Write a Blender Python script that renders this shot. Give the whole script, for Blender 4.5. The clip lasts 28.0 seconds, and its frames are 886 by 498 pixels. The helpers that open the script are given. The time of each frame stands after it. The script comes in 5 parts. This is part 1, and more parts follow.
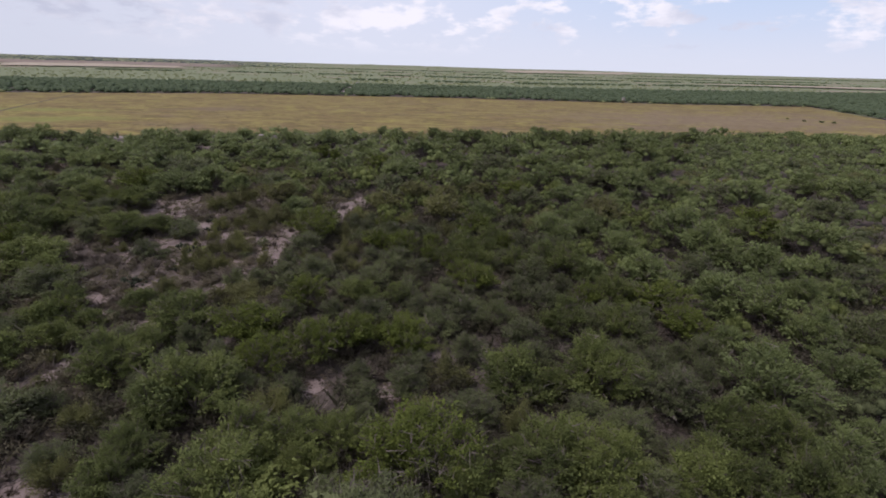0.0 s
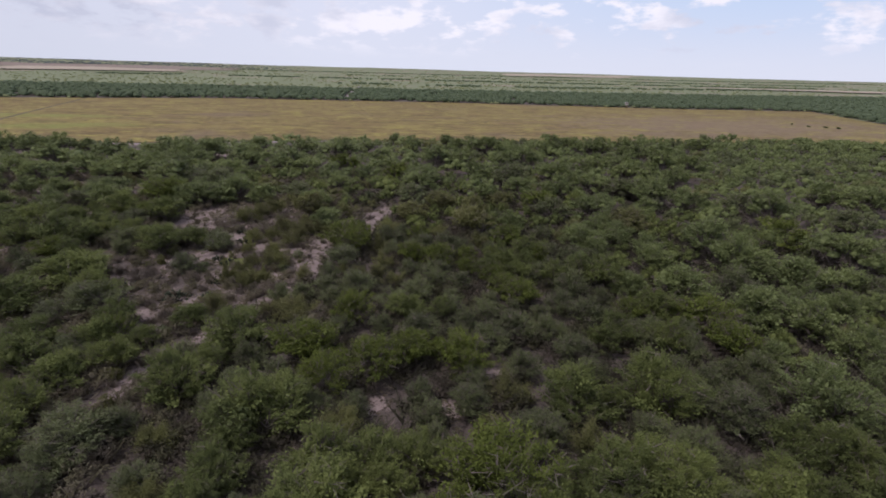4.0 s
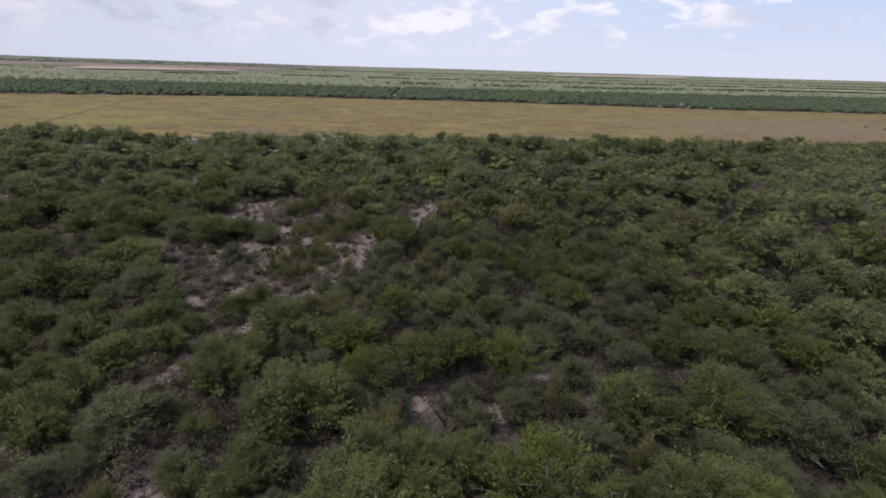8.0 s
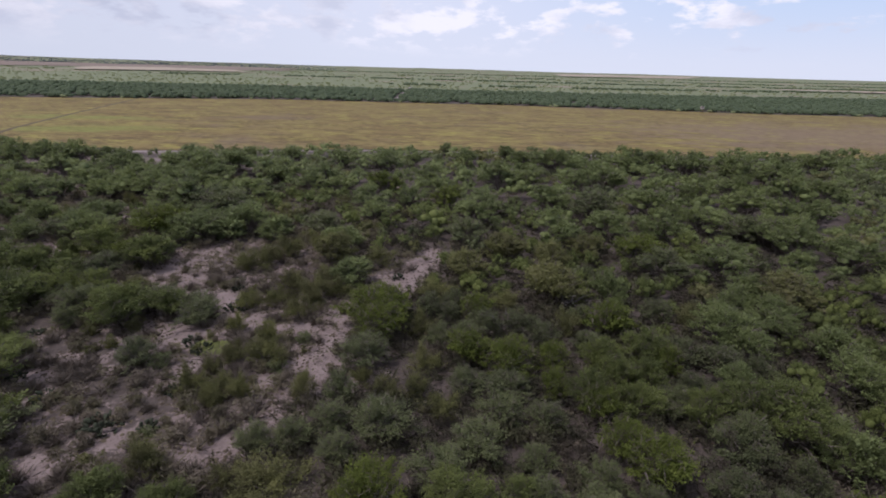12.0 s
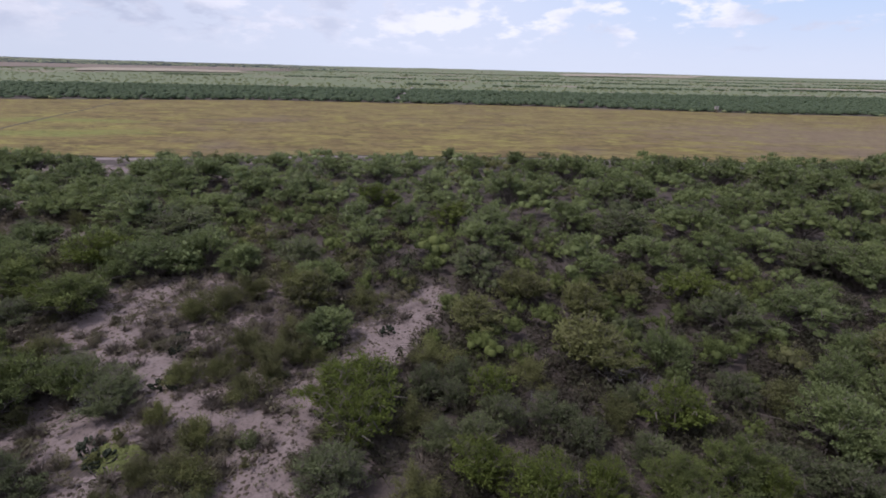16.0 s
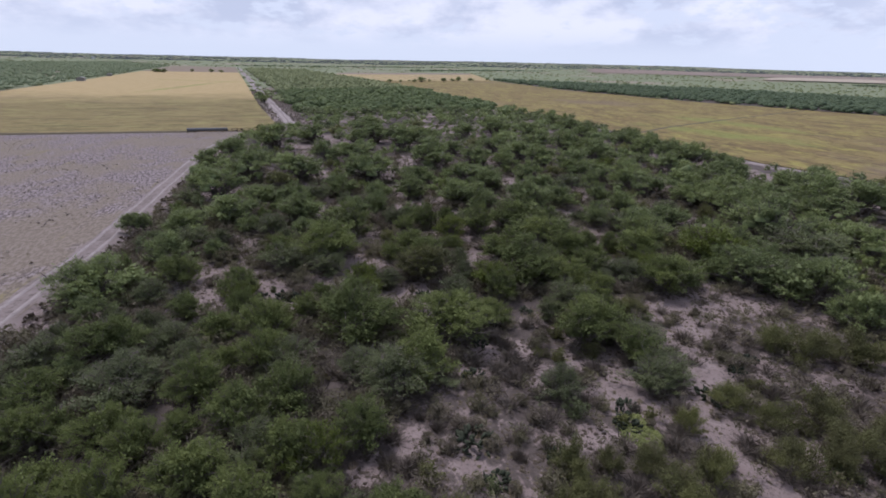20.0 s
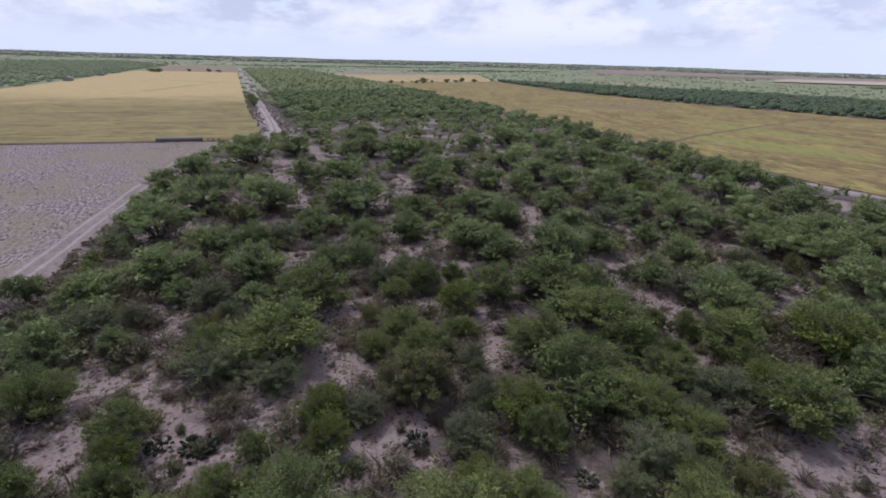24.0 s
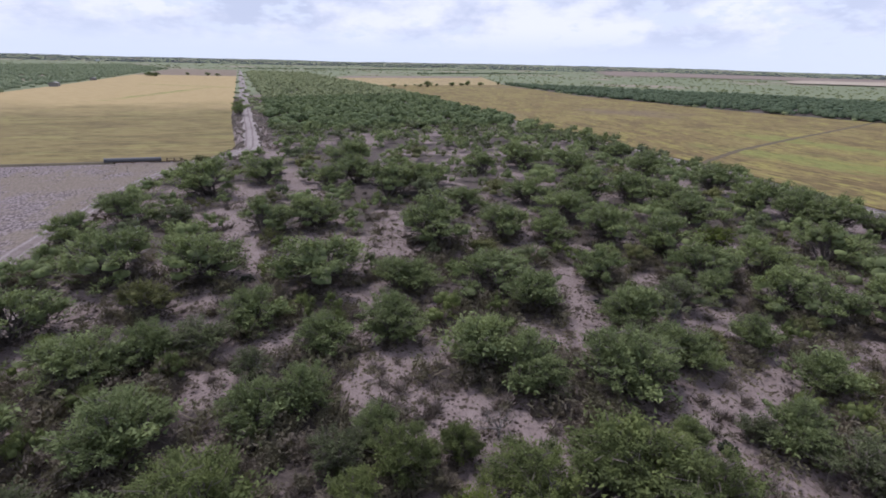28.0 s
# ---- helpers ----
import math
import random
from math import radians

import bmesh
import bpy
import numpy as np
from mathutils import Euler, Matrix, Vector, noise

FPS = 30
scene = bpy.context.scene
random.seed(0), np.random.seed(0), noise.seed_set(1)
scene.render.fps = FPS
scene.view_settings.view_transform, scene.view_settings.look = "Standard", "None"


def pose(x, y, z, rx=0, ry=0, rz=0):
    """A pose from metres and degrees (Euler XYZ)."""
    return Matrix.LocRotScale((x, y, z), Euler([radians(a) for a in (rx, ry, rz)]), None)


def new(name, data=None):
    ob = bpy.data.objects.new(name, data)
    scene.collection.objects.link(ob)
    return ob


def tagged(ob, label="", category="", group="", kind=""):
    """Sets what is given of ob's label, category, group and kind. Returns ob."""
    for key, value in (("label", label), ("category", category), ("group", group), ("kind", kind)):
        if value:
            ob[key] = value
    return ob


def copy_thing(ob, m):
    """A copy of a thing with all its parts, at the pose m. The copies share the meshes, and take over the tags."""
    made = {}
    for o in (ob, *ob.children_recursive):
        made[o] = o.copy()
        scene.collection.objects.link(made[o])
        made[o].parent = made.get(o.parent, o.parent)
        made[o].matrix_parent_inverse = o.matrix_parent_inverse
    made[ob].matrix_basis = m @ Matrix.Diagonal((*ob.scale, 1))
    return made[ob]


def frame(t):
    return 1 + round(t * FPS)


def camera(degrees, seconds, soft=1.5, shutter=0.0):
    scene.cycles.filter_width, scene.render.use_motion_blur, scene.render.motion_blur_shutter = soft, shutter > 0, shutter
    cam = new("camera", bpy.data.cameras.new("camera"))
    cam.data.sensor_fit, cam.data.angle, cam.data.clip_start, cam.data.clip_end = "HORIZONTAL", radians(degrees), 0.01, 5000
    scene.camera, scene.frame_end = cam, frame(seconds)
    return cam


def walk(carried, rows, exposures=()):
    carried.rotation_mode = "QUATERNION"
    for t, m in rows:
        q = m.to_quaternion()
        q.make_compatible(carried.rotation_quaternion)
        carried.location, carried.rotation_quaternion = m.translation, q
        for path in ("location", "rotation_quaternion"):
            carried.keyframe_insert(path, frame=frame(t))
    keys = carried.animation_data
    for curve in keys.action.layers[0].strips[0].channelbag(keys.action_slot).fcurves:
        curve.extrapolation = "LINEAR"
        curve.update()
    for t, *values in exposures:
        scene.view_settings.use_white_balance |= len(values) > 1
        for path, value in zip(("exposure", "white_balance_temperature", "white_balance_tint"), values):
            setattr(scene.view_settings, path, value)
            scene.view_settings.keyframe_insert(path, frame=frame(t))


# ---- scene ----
cam = camera(84.1, 28.0, soft=1.8)
METRES, EYE, TILT, LEAN, TURN = 100.0, 23.5, -20.4, -1.5, 0.0
ROWS = [
    (0.0, 0.0, 0.0, 0.0, 0.0, 0.0, 0.0),
    (0.5, 0.0111, 0.0003, -0.0004, -0.03, -0.0, -0.06),
    (1.0, 0.0189, 0.0007, -0.0013, -0.15, -0.03, -0.09),
    (1.5, 0.0167, 0.0013, -0.0025, -0.28, 0.03, -0.13),
    (2.0, 0.0071, 0.0015, -0.0027, -0.32, 0.06, -0.05),
    (2.5, -0.0073, 0.0013, -0.0024, -0.36, 0.08, 0.04),
    (3.0, -0.0243, 0.0004, -0.0009, -0.34, 0.16, 0.1),
    (3.5, -0.0388, -0.0026, 0.0061, -0.17, 0.24, 0.08),
    (4.0, -0.0491, -0.0055, 0.0128, -0.24, 0.31, 0.06),
    (4.5, -0.0547, -0.0055, 0.0116, 0.72, 0.33, -0.35),
    (6.5, -0.0521, -0.0103, 0.0026, 4.34, 0.32, -1.66),
    (7.0, -0.0521, -0.0109, 0.0017, 4.41, 0.29, -1.67),
    (7.5, -0.0533, -0.0034, 0.0049, 4.51, 0.28, -1.7),
    (8.0, -0.055, 0.0091, 0.01, 4.6, 0.27, -1.75),
    (8.5, -0.0568, 0.0254, 0.0165, 4.67, 0.28, -1.79),
    (9.0, -0.0588, 0.0453, 0.0239, 4.72, 0.29, -1.82),
    (9.5, -0.0609, 0.0686, 0.0331, 4.8, 0.29, -1.85),
    (10.0, -0.0633, 0.0943, 0.0434, 4.86, 0.22, -1.86),
    (10.5, -0.0656, 0.1235, 0.0554, 4.92, 0.18, -1.86),
    (11.0, -0.069, 0.1547, 0.0689, 4.93, 0.2, -1.88),
    (11.5, -0.0722, 0.1865, 0.0822, 5.01, 0.28, -1.9),
    (12.0, -0.0748, 0.217, 0.0955, 5.11, 0.26, -1.92),
    (12.5, -0.0776, 0.244, 0.1078, 5.16, 0.27, -1.97),
    (14.5, -0.084, 0.301, 0.1229, 5.38, 0.29, -1.89),
    (15.0, -0.0847, 0.3178, 0.1279, 5.42, 0.27, -1.86),
    (15.5, -0.0859, 0.3367, 0.1347, 5.46, 0.29, -1.85),
    (16.0, -0.0873, 0.3527, 0.1402, 5.47, 0.26, -1.86),
    (16.5, -0.0904, 0.3624, 0.1424, 12.74, -0.11, -4.67),
    (17.0, -0.0893, 0.3676, 0.1408, 32.68, -2.59, -11.58),
    (17.5, -0.0894, 0.3697, 0.1384, 46.46, -5.6, -15.56),
    (18.0, -0.0898, 0.3703, 0.1364, 58.22, -8.81, -18.26),
    (18.5, -0.0894, 0.372, 0.1352, 70.76, -12.76, -20.21),
    (19.0, -0.0905, 0.3715, 0.1346, 71.37, -12.99, -20.29),
    (19.5, -0.0951, 0.3716, 0.1347, 71.34, -13.0, -20.3),
    (20.0, -0.1056, 0.3737, 0.1363, 71.41, -13.04, -20.33),
    (20.5, -0.1205, 0.3771, 0.1385, 71.47, -13.05, -20.36),
    (22.5, -0.2131, 0.4014, 0.1523, 71.61, -13.13, -20.47),
    (23.0, -0.242, 0.4091, 0.1567, 71.66, -13.13, -20.47),
    (23.5, -0.2724, 0.4168, 0.161, 71.68, -13.12, -20.54),
    (24.0, -0.3034, 0.4245, 0.1655, 71.71, -13.14, -20.56),
    (24.5, -0.3347, 0.4325, 0.1698, 71.73, -13.18, -20.52),
    (25.0, -0.3665, 0.4415, 0.1747, 71.76, -13.14, -20.41),
    (25.5, -0.399, 0.4518, 0.1803, 71.78, -13.08, -20.32),
    (26.0, -0.4313, 0.4616, 0.1859, 71.8, -13.05, -20.41),
    (26.5, -0.4631, 0.4708, 0.1917, 71.94, -13.1, -20.47),
    (27.0, -0.4946, 0.479, 0.1963, 72.1, -13.09, -20.47),
    (27.5, -0.5229, 0.4864, 0.201, 72.29, -13.11, -20.39),
    (28.0, -0.5435, 0.4922, 0.2034, 72.34, -13.14, -20.44),
]
walk(cam, [(t, pose(0, 0, EYE, TILT, LEAN, TURN) @ pose(METRES * x, METRES * y, METRES * z, 90 + pitch, roll, yaw)) for t, x, y, z, yaw, pitch, roll in ROWS],
     exposures=[(0.0, -0.04, 6220, 20), (9.0, -0.04, 6120, 20), (16.0, -0.02, 5920, 19), (18.0, 0.10, 5830, 18), (22.0, 0.12, 5780, 18), (28.0, 0.20, 5780, 18)])

# ---- light: a bright, broken-cloud noon with a veiled sun ----
SUN_DIR = Vector((-0.42, -0.18, 0.89)).normalized()
sun = new("sun", bpy.data.lights.new("sun", "SUN"))
sun.data.energy, sun.data.angle, sun.data.color = 2.5, radians(6), (1.0, 0.95, 0.87)
sun.matrix_world = SUN_DIR.to_track_quat("Z", "Y").to_matrix().to_4x4()
scene.view_settings.exposure = 0.0


class Nodes:
    """Short hand for a node tree: n(kind, inputs..., **settings) adds a node and joins its inputs."""

    def __init__(self, tree):
        self.tree = tree
        tree.nodes.clear()

    def node(self, kind, *ins):
        node = self.tree.nodes.new(kind)
        for key, value in ins:
            if isinstance(value, bpy.types.NodeSocket):
                self.tree.links.new(value, node.inputs[key])
            else:
                node.inputs[key].default_value = value
        return node

    def __call__(self, kind, *ins, out=0):
        made = self.node(kind, *ins)
        return made.outputs[out] if len(made.outputs) else made

    def attribute(self, name):
        node = self.node("ShaderNodeAttribute")
        node.attribute_name = name
        return node.outputs["Fac"]

    def noise(self, vec, scale, detail=4.0, rough=0.6):
        return self("ShaderNodeTexNoise", ("Vector", vec), ("Scale", scale), ("Detail", detail), ("Roughness", rough))

    def ramp(self, fac, lo, hi):
        node = self.node("ShaderNodeMapRange", ("Value", fac), ("From Min", lo), ("From Max", hi))
        node.interpolation_type = "SMOOTHSTEP"
        return node.outputs[0]

    def mix(self, fac, a, b, how="MIX"):
        node = self.tree.nodes.new("ShaderNodeMix")
        node.data_type, node.blend_type = "RGBA", how
        for i, v in ((0, fac), (6, a), (7, b)):
            if isinstance(v, bpy.types.NodeSocket):
                self.tree.links.new(v, node.inputs[i])
            else:
                node.inputs[i].default_value = v if i == 0 else (*v, 1.0)
        return node.outputs[2]

    def scaled(self, vec, by):
        node = self.node("ShaderNodeVectorMath", (0, vec))
        node.operation = "SCALE"
        self.tree.links.new(by, node.inputs["Scale"])
        return node.outputs[0]

    def math(self, how, a, b=0.0):
        node = self.node("ShaderNodeMath", (0, a), (1, b))
        node.operation = how
        return node.outputs[0]


# ---- sky ----
world = bpy.data.worlds.new("world")
world.use_nodes = True
scene.world = world
n = Nodes(world.node_tree)
air = n.node("ShaderNodeTexSky")
air.sky_type, air.sun_disc, air.dust_density, air.altitude = "NISHITA", False, 2.0, 100.0
air.sun_elevation, air.sun_rotation = math.asin(SUN_DIR.z), math.atan2(SUN_DIR.x, SUN_DIR.y)
sky = air.outputs[0]
ray = n("ShaderNodeTexCoord")
side = n("ShaderNodeSeparateXYZ", (0, ray))
up = n("ShaderNodeSeparateXYZ", (0, ray), out=2)
puffed = n("ShaderNodeMapping", ("Vector", ray), ("Scale", (1.0, 1.0, 2.6)))
puffs = n.noise(puffed, 12.0, 8.0, 0.58)
veil = n.noise(puffed, 1.7, 3.0, 0.5)
westward = n.math("MULTIPLY", side, -0.12)
heap = n.math("ADD", n.math("ADD", puffs, n.math("MULTIPLY", n.math("SUBTRACT", veil, 0.5), 0.35)), westward)
cover = n.math("MULTIPLY", n.ramp(heap, 0.47, 0.60), n.ramp(up, 0.012, 0.07))
grey = n.ramp(n.noise(puffed, 5.5, 7.0, 0.6), 0.40, 0.64)
dull = n.ramp(n.math("MULTIPLY", side, -1.0), 0.1, 0.8)
cloud = n.mix(grey, n.mix(dull, (0.95, 0.95, 0.97), (0.88, 0.89, 0.93)), n.mix(dull, (0.66, 0.70, 0.78), (0.60, 0.645, 0.74)))
blue = n.mix(1.0, sky, (0.10, 0.10, 0.10), "MULTIPLY")
high = n.mix(n.ramp(side, -0.25, 0.55), (0.735, 0.785, 0.87), (0.585, 0.715, 0.87))
low_sky = n.mix(n.ramp(up, 0.0, 0.13), (0.735, 0.785, 0.85), high)
hazy = n.mix(n.ramp(up, 0.10, 0.45), low_sky, blue)
# the cloud layer is brightest overhead, where it is lit through
lit = n.math("ADD", n.math("MULTIPLY", n.ramp(up, 0.12, 0.9), 0.05), 1.0)
shown = n.mix(n.math("MAXIMUM", cover, n.math("MULTIPLY", n.ramp(up, 0.15, 0.5), 0.5)), hazy, n.scaled(cloud, lit))
# the western sky lies under thicker cloud
back = n("ShaderNodeBackground", ("Color", shown), ("Strength", n.math("SUBTRACT", 1.0, n.math("MULTIPLY", dull, 0.10))))
n("ShaderNodeOutputWorld", ("Surface", back))


# ---- materials ----
def material(name):
    m = bpy.data.materials.new(name)
    m.use_nodes = True
    return m, Nodes(m.node_tree)


def finish(n, colour, rough=0.9, bump=None, strength=0.5, distance=0.05, spec=0.25, metal=0.0):
    ins = [("Base Color", colour), ("Roughness", rough), ("Specular IOR Level", spec), ("Metallic", metal)]
    if bump is not None:
        ins.append(("Normal", n("ShaderNodeBump", ("Height", bump), ("Strength", strength), ("Distance", distance))))
    n("ShaderNodeOutputMaterial", ("Surface", n("ShaderNodeBsdfPrincipled", *ins)))


def foliage(name, dark, mid, light, dry=(0.10, 0.085, 0.045), dry_share=0.0, thin=0.42, drift=None):
    """Leaves: tint drifts from plant to plant and from leaf to leaf, and light shines through them."""
    m, n = material(name)
    place = n("ShaderNodeNewGeometry")
    one = n("ShaderNodeNewGeometry", out="Random Per Island")
    plant = n.noise(place, 0.13, 2.0, 0.5)
    wide = n.noise(place, 0.017, 2.0, 0.5)
    clump = n.noise(place, 0.95, 3.0, 0.6)
    c = n.mix(n.math("ADD", n.math("MULTIPLY", one, 0.45), n.ramp(clump, 0.36, 0.64)), dark, mid)
    c = n.mix(n.ramp(n.math("ADD", n.math("ADD", plant, n.math("MULTIPLY", clump, 0.3)), n.math("MULTIPLY", one, 0.10)), 0.60, 0.86), c, light)
    c = n.mix(n.math("MULTIPLY", n.ramp(wide, 0.45, 0.62), 0.35), c, mid)
    if dry_share:
        c = n.mix(n.math("MULTIPLY", n.ramp(n.noise(place, 0.31, 3.0), 0.42, 0.62), dry_share), c, dry)
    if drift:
        # shade in the east and brighter light in the west, put into the tint
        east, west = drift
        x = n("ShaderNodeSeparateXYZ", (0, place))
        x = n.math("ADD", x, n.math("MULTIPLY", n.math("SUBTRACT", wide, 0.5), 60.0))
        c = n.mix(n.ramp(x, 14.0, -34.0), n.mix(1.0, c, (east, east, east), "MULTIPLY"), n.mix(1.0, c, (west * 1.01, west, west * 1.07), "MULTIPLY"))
    ins = [("Base Color", c), ("Roughness", 0.7), ("Specular IOR Level", 0.06)]
    a = n("ShaderNodeBsdfPrincipled", *ins)
    b = n("ShaderNodeBsdfTranslucent", ("Color", n.mix(1.0, c, (thin, thin, thin * 0.8), "MULTIPLY")))
    n("ShaderNodeOutputMaterial", ("Surface", n("ShaderNodeAddShader", (0, a), (1, b))))
    return m


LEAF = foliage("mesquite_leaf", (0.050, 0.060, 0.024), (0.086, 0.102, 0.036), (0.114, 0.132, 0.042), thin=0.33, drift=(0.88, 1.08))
# brown twiggy brush, its colour darkened further for the shade between crowns
LEAF_GAP_SHADE = foliage("shaded_thicket_leaf", (0.026, 0.026, 0.018), (0.042, 0.041, 0.026), (0.058, 0.056, 0.033), (0.052, 0.041, 0.036), 0.7)
# lighter copy of the mesquite leaf: haze and glare put into its colour
LEAF_HAZED = foliage("hazed_mesquite_leaf", (0.057, 0.068, 0.030), (0.091, 0.109, 0.045), (0.111, 0.131, 0.051), thin=0.42, drift=(1.10, 1.32))
LEAF_STRIP = foliage("strip_leaf", (0.060, 0.077, 0.038), (0.086, 0.108, 0.049), (0.104, 0.127, 0.056), thin=0.35)
LEAF_BRIGHT = foliage("yellow_green_leaf", (0.052, 0.065, 0.017), (0.081, 0.098, 0.023), (0.098, 0.116, 0.028), thin=0.36)
LEAF_GREY = foliage("grey_green_leaf", (0.045, 0.050, 0.027), (0.074, 0.083, 0.041), (0.098, 0.110, 0.050), thin=0.36, drift=(0.98, 1.22))
LEAF_OLIVE = foliage("olive_leaf", (0.054, 0.056, 0.025), (0.089, 0.091, 0.038), (0.122, 0.124, 0.049), (0.095, 0.080, 0.056), 0.2)
LEAF_SHRUB = foliage("shrub_leaf", (0.062, 0.056, 0.040), (0.098, 0.089, 0.058), (0.130, 0.118, 0.072), (0.122, 0.098, 0.084), 0.7)
LEAF_DRY = foliage("dry_shrub_twigs", (0.078, 0.064, 0.057), (0.118, 0.098, 0.084), (0.146, 0.122, 0.102), thin=0.2)
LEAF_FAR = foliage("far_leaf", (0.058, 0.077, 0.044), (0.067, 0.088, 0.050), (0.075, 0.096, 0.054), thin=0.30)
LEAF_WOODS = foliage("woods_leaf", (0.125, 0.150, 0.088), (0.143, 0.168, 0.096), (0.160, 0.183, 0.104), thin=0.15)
# blue-grey of the distant air painted into the ridge's leaves
LEAF_RIDGE_HAZE = foliage("hazy_ridge_leaf", (0.060, 0.072, 0.088), (0.068, 0.081, 0.096), (0.074, 0.087, 0.100), thin=0.05)
# far brush in a sun patch: the sunlight is painted into the leaf colour
LEAF_SUNLIT = foliage("sunlit_brush_leaf", (0.134, 0.150, 0.076), (0.160, 0.177, 0.088), (0.184, 0.200, 0.097), thin=0.15)
SEDGE = foliage("fresh_grass", (0.072, 0.080, 0.030), (0.105, 0.116, 0.042), (0.138, 0.150, 0.054), thin=0.2)
GRASS = foliage("dry_grass", (0.052, 0.040, 0.033), (0.078, 0.062, 0.048), (0.115, 0.095, 0.062), thin=0.15)
WEED = foliage("fallow_weed", (0.155, 0.128, 0.120), (0.190, 0.160, 0.146), (0.205, 0.180, 0.145), thin=0.3)
PAD = foliage("prickly_pear_pad", (0.028, 0.032, 0.024), (0.037, 0.043, 0.030), (0.048, 0.054, 0.036), thin=0.0)


def bark(name, a, b):
    m, n = material(name)
    place = n("ShaderNodeTexCoord", out="Object")
    g = n.noise(place, 9.0, 5.0)
    finish(n, n.mix(g, a, b), 0.92, g, 0.7, 0.03)
    return m


BARK = bark("mesquite_bark", (0.055, 0.045, 0.040), (0.155, 0.13, 0.112))
DEADWOOD = bark("grey_dead_wood", (0.085, 0.076, 0.070), (0.20, 0.184, 0.172))


def soil():
    """Pale caliche where the mesh says bare, dark litter under the brush, brush-green country beyond."""
    m, n = material("soil")
    place = n("ShaderNodeNewGeometry")
    bare = n.attribute("bare")
    wild = n.attribute("wild")
    fine, mid, wide = n.noise(place, 4.5, 6.0, 0.7), n.noise(place, 0.55, 5.0, 0.65), n.noise(place, 0.006, 5.0, 0.6)
    caliche = n.mix(n.ramp(mid, 0.3, 0.7), (0.168, 0.128, 0.121), (0.226, 0.178, 0.169))
    caliche = n.mix(n.ramp(fine, 0.50, 0.64), caliche, (0.098, 0.077, 0.070))
    caliche = n.mix(n.ramp(n.noise(place, 9.0, 4.0, 0.7), 0.60, 0.70), caliche, (0.27, 0.225, 0.215))
    litter = n.mix(n.ramp(fine, 0.3, 0.7), (0.052, 0.041, 0.037), (0.098, 0.078, 0.070))
    litter = n.mix(n.math("MULTIPLY", n.ramp(mid, 0.5, 0.75), 0.5), litter, (0.120, 0.097, 0.087))
    edge = n.math("ADD", bare, n.math("MULTIPLY", n.math("SUBTRACT", n.noise(place, 1.6, 5.0, 0.7), 0.5), 1.3))
    near = n.mix(n.ramp(edge, 0.36, 0.56), litter, caliche)
    # the far country's green is lightened to hold the sunshine on it
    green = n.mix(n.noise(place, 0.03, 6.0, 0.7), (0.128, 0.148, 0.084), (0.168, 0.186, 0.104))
    tan = n.mix(mid, (0.20, 0.155, 0.125), (0.27, 0.215, 0.165))
    far = n.mix(n.ramp(wide, 0.56, 0.62), green, tan)
    pebbles = n("ShaderNodeTexVoronoi", ("Vector", place), ("Scale", 5.0))
    relief = n.math("ADD", fine, n.math("MULTIPLY", pebbles, 0.4))
    finish(n, n.mix(wild, near, far), 0.95, relief, 0.8, 0.06)
    return m


def crop(name, base, ripe, green, soil_c, tall=0.12, sunlit_c=None, lush=(), drawn=(0.42, 1.0, 1.0)):
    """Field grass in soft patches; the far part can take a sunlit tone painted into its colour."""
    m, n = material(name)
    place = n("ShaderNodeNewGeometry")
    drill = n("ShaderNodeMapping", ("Vector", place), ("Rotation", (0, 0, radians(-8))), ("Scale", drawn))
    broad, patch, tuft = n.noise(place, 0.014, 5.0, 0.6), n.noise(drill, 0.16, 5.0, 0.6), n.noise(place, 1.3, 4.0, 0.7)
    grain = n.noise(drill, 0.55, 5.0, 0.72)
    c = n.mix(n.ramp(n.noise(place, 0.03, 5.0, 0.62), 0.38, 0.62), base, ripe)
    c = n.mix(n.math("MULTIPLY", n.ramp(n.math("ADD", n.math("MULTIPLY", patch, 0.6), n.math("MULTIPLY", grain, 0.4)), 0.50, 0.60), 0.75), c, green)
    c = n.mix(n.math("MULTIPLY", n.ramp(n.math("ADD", n.math("MULTIPLY", n.noise(drill, 0.11, 6.0, 0.66), 0.6), n.math("MULTIPLY", grain, -0.4)), 0.08, 0.16), 0.75), c, [v * 0.66 for v in base])
    c = n.mix(n.math("MULTIPLY", n.ramp(broad, 0.54, 0.66), 0.7), c, soil_c)
    if sunlit_c:
        x = n("ShaderNodeSeparateXYZ", (0, place))
        wobble = n.math("MULTIPLY", n.math("SUBTRACT", n.noise(place, 0.02, 4.0, 0.6), 0.5), 160.0)
        # sunlight past the cloud shadow's wavering edge, painted into the colour
        c = n.mix(n.ramp(n.math("ADD", x, wobble), -290.0, -400.0), c, n.mix(patch, sunlit_c, [v * 0.86 for v in sunlit_c]))
        c = n.mix(n.ramp(n.math("ADD", x, n.math("MULTIPLY", wobble, 0.15)), -862.0, -880.0), c, (0.20, 0.155, 0.12))
    for px, py, long, wide, turn, tint in lush:
        spot = n("ShaderNodeMapping", ("Vector", place), ("Location", (px, py, 0)), ("Rotation", (0, 0, radians(turn))), ("Scale", (long, wide, 1.0)))
        spot_node = spot.node
        spot_node.vector_type = "TEXTURE"
        away = n.node("ShaderNodeVectorMath", (0, spot))
        away.operation = "LENGTH"
        fade = n.ramp(n.math("ADD", away.outputs["Value"], n.math("MULTIPLY", n.math("SUBTRACT", patch, 0.5), 3.6)), 1.1, 0.3)
        c = n.mix(n.math("MULTIPLY", fade, 0.75), c, tint)
    c = n.mix(n.ramp(grain, 0.56, 0.36), c, n.mix(1.0, c, (0.72, 0.70, 0.66), "MULTIPLY"))
